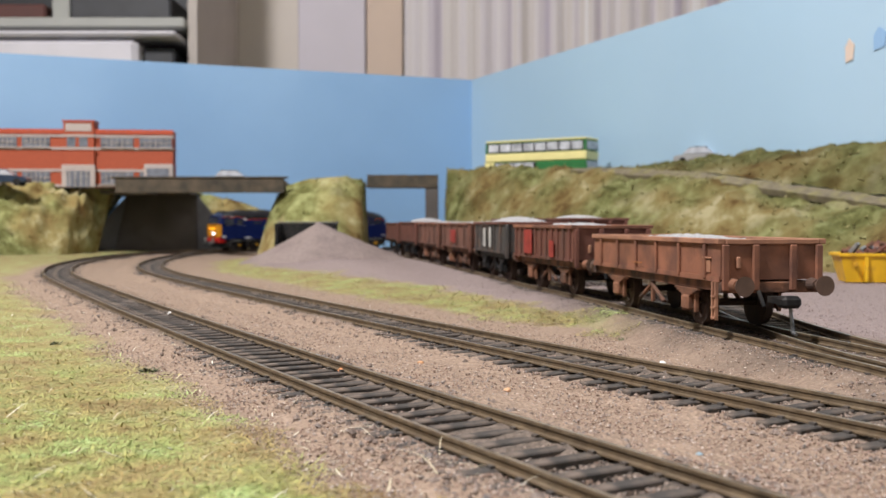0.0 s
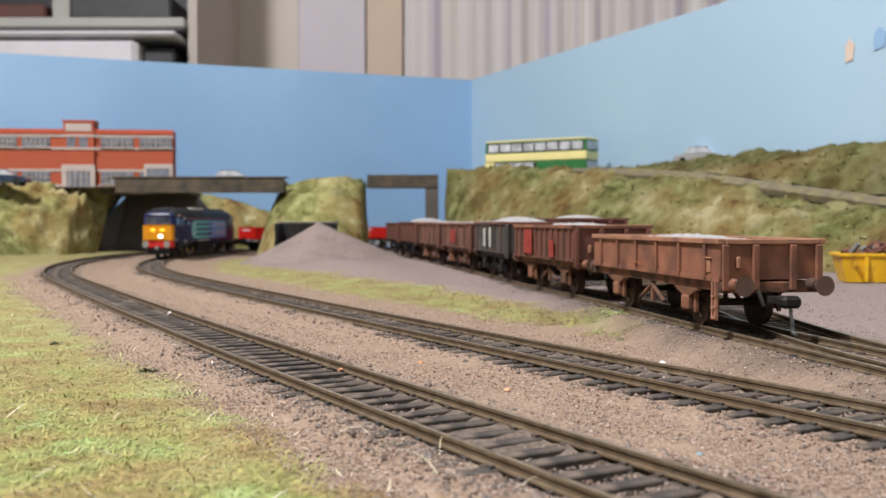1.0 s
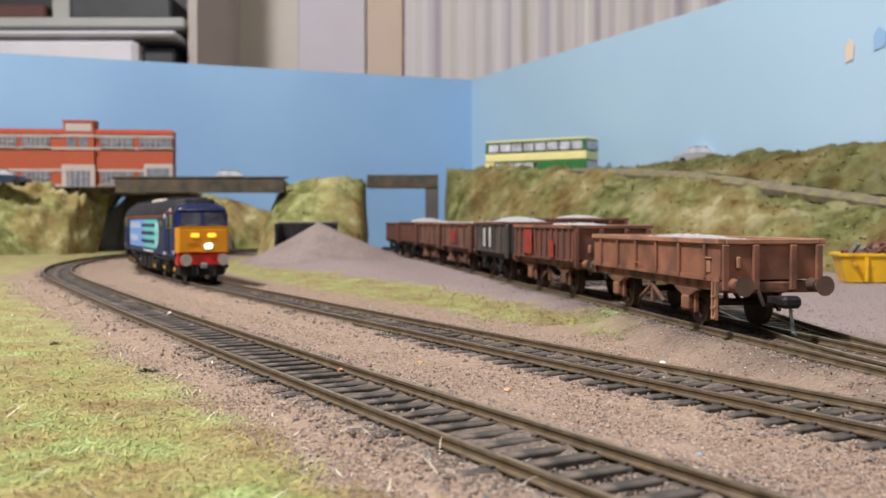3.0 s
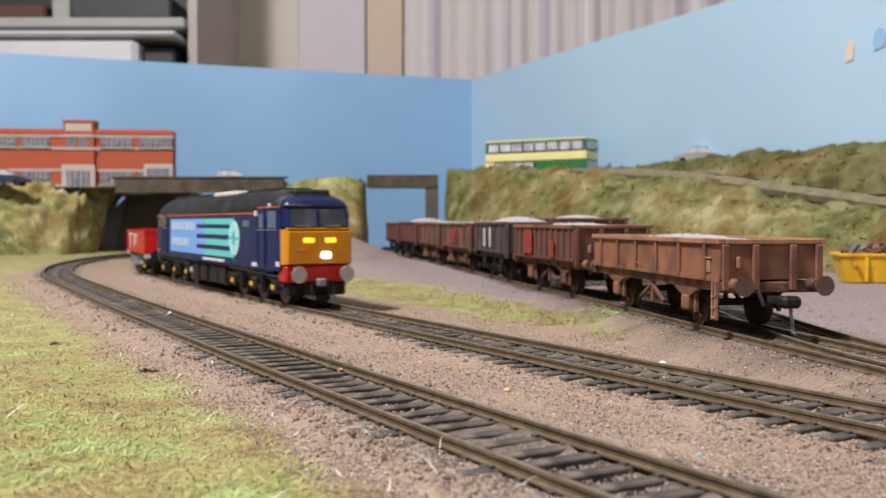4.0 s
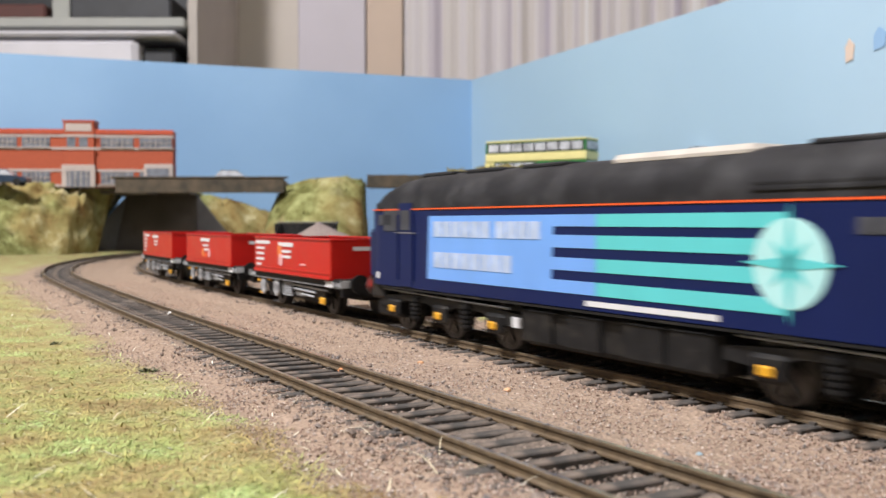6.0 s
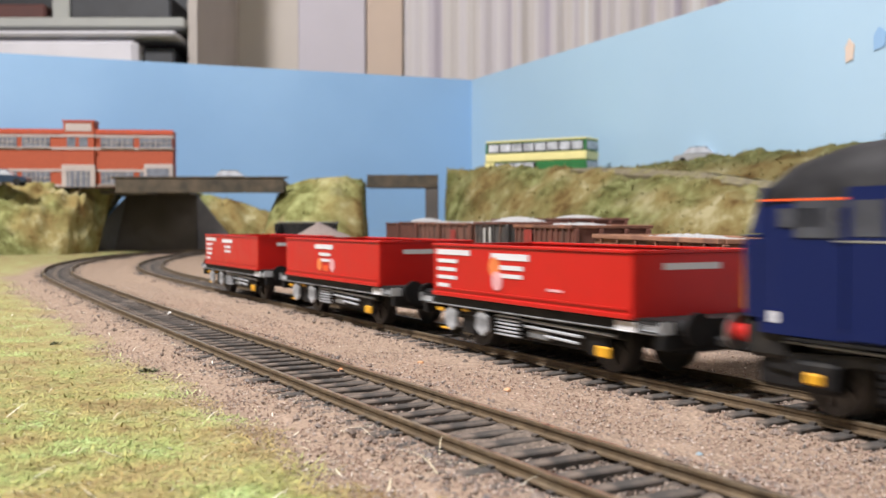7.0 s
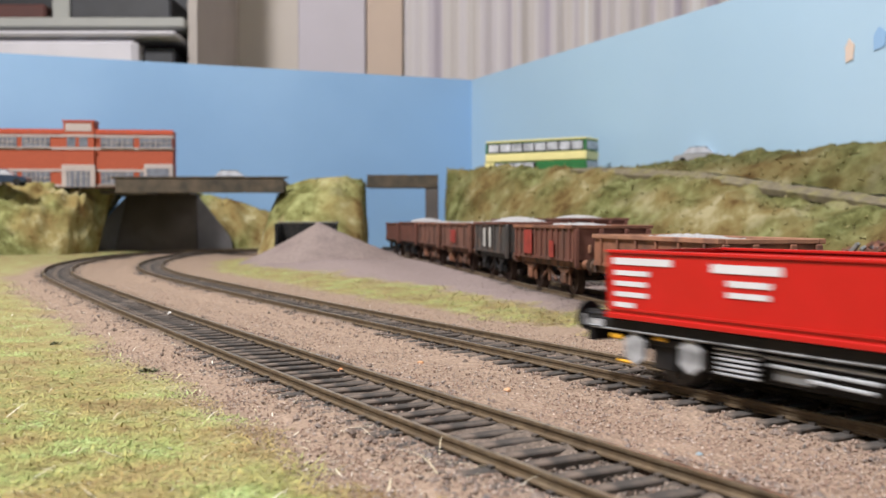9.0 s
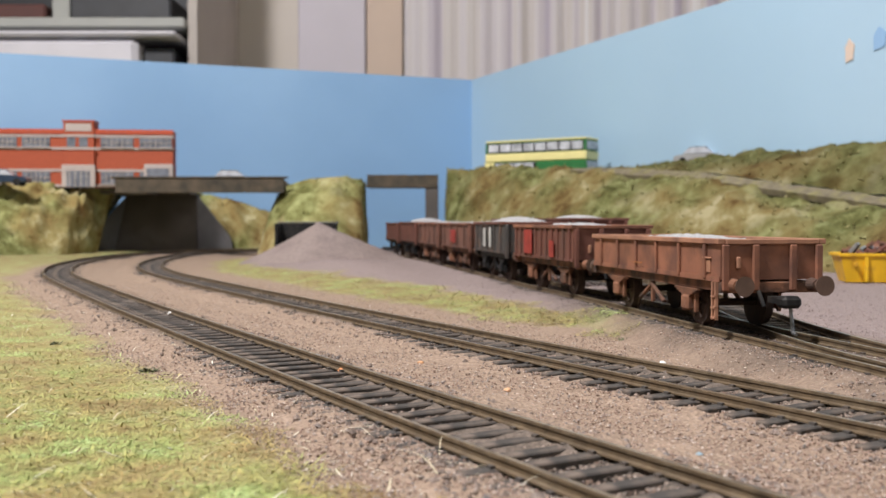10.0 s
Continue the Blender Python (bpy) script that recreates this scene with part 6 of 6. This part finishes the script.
def strip_grass(x, y, s, o, rng):
    n = 0.012 * noise.noise((x * 40, y * 40, 3.0)) + 0.010 * noise.noise((x * 110, y * 110, 8.0))
    return verge_back(s) < o + n < -0.048 and -0.55 < s + 3 * n < 0.17 and rng.random() < 0.25 + 0.75 * smooth(-0.045, -0.065, o + n)


def fibre_material():
    """Static grass: broad drifts of green, straw and brown, each fibre a little different."""
    m = island_mat("static_grass", [(0.72, 0.68, 0.62), (0.92, 0.98, 0.85), (1.0, 1.0, 1.0), (1.25, 1.15, 1.05)], 0.7, 300)
    nt = m.node_tree
    b = nt.nodes["Principled BSDF"]
    old = b.inputs["Base Color"].links[0].from_socket
    tc = nt.nodes.new("ShaderNodeTexCoord")
    n = nt.nodes.new("ShaderNodeTexNoise")
    n.inputs["Scale"].default_value, n.inputs["Detail"].default_value, n.inputs["Roughness"].default_value = 42, 7, 0.65
    nt.links.new(tc.outputs["Object"], n.inputs["Vector"])
    r = nt.nodes.new("ShaderNodeValToRGB")
    cols = [(0.26, 0.18, 0.085), (0.42, 0.34, 0.155), (0.42, 0.40, 0.165), (0.37, 0.43, 0.165), (0.48, 0.60, 0.28)]
    e = r.color_ramp.elements
    while len(e) < len(cols):
        e.new(0.5)
    for i, c in enumerate(cols):
        e[i].position, e[i].color = 0.37 + 0.27 * i / (len(cols) - 1), (*c, 1)
    nt.links.new(n.outputs["Fac"], r.inputs[0])
    mul = nt.nodes.new("ShaderNodeVectorMath")
    mul.operation = "MULTIPLY"
    nt.links.new(old, mul.inputs[0])
    nt.links.new(r.outputs[0], mul.inputs[1])
    nt.links.new(mul.outputs[0], b.inputs["Base Color"])
    return m


M_BLADE = fibre_material()
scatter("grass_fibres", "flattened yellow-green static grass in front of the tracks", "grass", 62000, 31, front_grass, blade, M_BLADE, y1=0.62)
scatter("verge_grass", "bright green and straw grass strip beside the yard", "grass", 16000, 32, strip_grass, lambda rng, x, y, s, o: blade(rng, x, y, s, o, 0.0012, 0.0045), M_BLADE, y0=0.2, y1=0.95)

scatter("straw_fibres", "pale dry straw fibres lying over the grass and ballast", "grass", 500, 33, lambda x, y, s, o, rng: (o > 0.075 or rng.random() < 0.05) and off_rails(o),
        lambda rng, x, y, s, o: blade(rng, x, y, s, o, 0.0025, 0.0065), island_mat("dry_straw", [(0.62, 0.55, 0.38), (0.75, 0.70, 0.55), (0.85, 0.82, 0.72)], 0.5), y1=0.45)


def pebble(label, x, y, r, colour, flat=0.6, seed=0):
    bm = bmesh.new()
    bmesh.ops.create_icosphere(bm, subdivisions=2, radius=r)
    for v in bm.verts:
        v.co *= 1 + 0.35 * noise.noise(v.co * (1.2 / r) + Vector((seed, 0, 0)))
        v.co.z *= flat
    ob = part("pebble", bm, mat("pebble_colour", colour, 0.6, 0, 0.15, 500))
    ob.location = (x, y, surface_z(x, y, line_coords(x, y)[1]) + r * flat * 0.5)
    return tagged(ob, label, "pebble", group="coloured crumbs on the ballast")


for i, (lab, x, y, r, c) in enumerate((
        ("bright blue crumb lying by the rail", 0.0150, 0.1355, 0.00075, (0.08, 0.35, 0.75)),
        ("turquoise crumb between the rails", 0.0057, 0.1645, 0.0006, (0.05, 0.45, 0.48)),
        ("white crumb between the rails", 0.0545, 0.2450, 0.0009, (0.82, 0.82, 0.80)),
        ("pale grey crumb beside the rail", -0.0064, 0.3100, 0.0012, (0.62, 0.57, 0.52)),
        ("small white crumb beside the rail", -0.0209, 0.3390, 0.0008, (0.80, 0.76, 0.66)),
        ("white crumb in the far four-foot", -0.1050, 0.3800, 0.0010, (0.75, 0.75, 0.74)),
        ("white crumb in the outer line", -0.0870, 0.3420, 0.0010, (0.75, 0.75, 0.74)),
        ("grey chip on a sleeper end", 0.0500, 0.2026, 0.0016, (0.42, 0.42, 0.44)),
        ("grey crumb on the ballast", 0.0402, 0.1545, 0.0006, (0.25, 0.33, 0.38)),
        ("orange crumb in the outer line", -0.0241, 0.2330, 0.0009, (0.62, 0.25, 0.10)),
        ("tan crumb on the ballast", -0.0058, 0.2560, 0.0008, (0.60, 0.33, 0.17)),
        ("tan crumb near the verge", 0.0140, 0.2140, 0.0008, (0.62, 0.36, 0.20)))):
    pebble(lab, x, y, r, c, 0.7, i)


def weed(label, x, y, size, n, material, seed):
    rng = random.Random(seed)
    bm = bmesh.new()
    z = surface_z(x, y, line_coords(x, y)[1])
    for k in range(n):
        a, ln = rng.uniform(0, 6.28), size * rng.uniform(0.4, 1)
        p = Vector((x + rng.uniform(-1, 1) * size * 0.6, y + rng.uniform(-1, 1) * size * 0.5, z))
        tip = p + Vector((math.cos(a) * ln * 0.7, math.sin(a) * ln * 0.7, rng.uniform(0.15, 0.5) * ln))
        sd = Vector((-math.sin(a), math.cos(a), 0)) * size * 0.09
        bm.faces.new([bm.verts.new(q) for q in (p - sd, p + sd, tip + sd * 0.6, tip - sd * 0.6)])
    return tagged(part("weed", bm, material), label, "weed")


M_WEED = mat("dark_green_foam", (0.10, 0.105, 0.055), 0.9, 0, 0.3, 500)
M_LEAF = mat("pale_straw_leaf", (0.62, 0.58, 0.40), 0.8, 0, 0.2, 400)
weed("dark green clump of weed on the ballast", -0.0726, 0.2420, 0.0030, 60, M_WEED, 1)
weed("dark weed clump at the edge of the grass", -0.1160, 0.2950, 0.0026, 30, M_WEED, 2)
weed("pale straw crumb leaning on the rail", 0.0307, 0.1475, 0.0020, 9, M_LEAF, 3)
weed("small green weed by the verge", 0.0560, 0.3060, 0.0022, 26, M_WEED, 4)


motions()
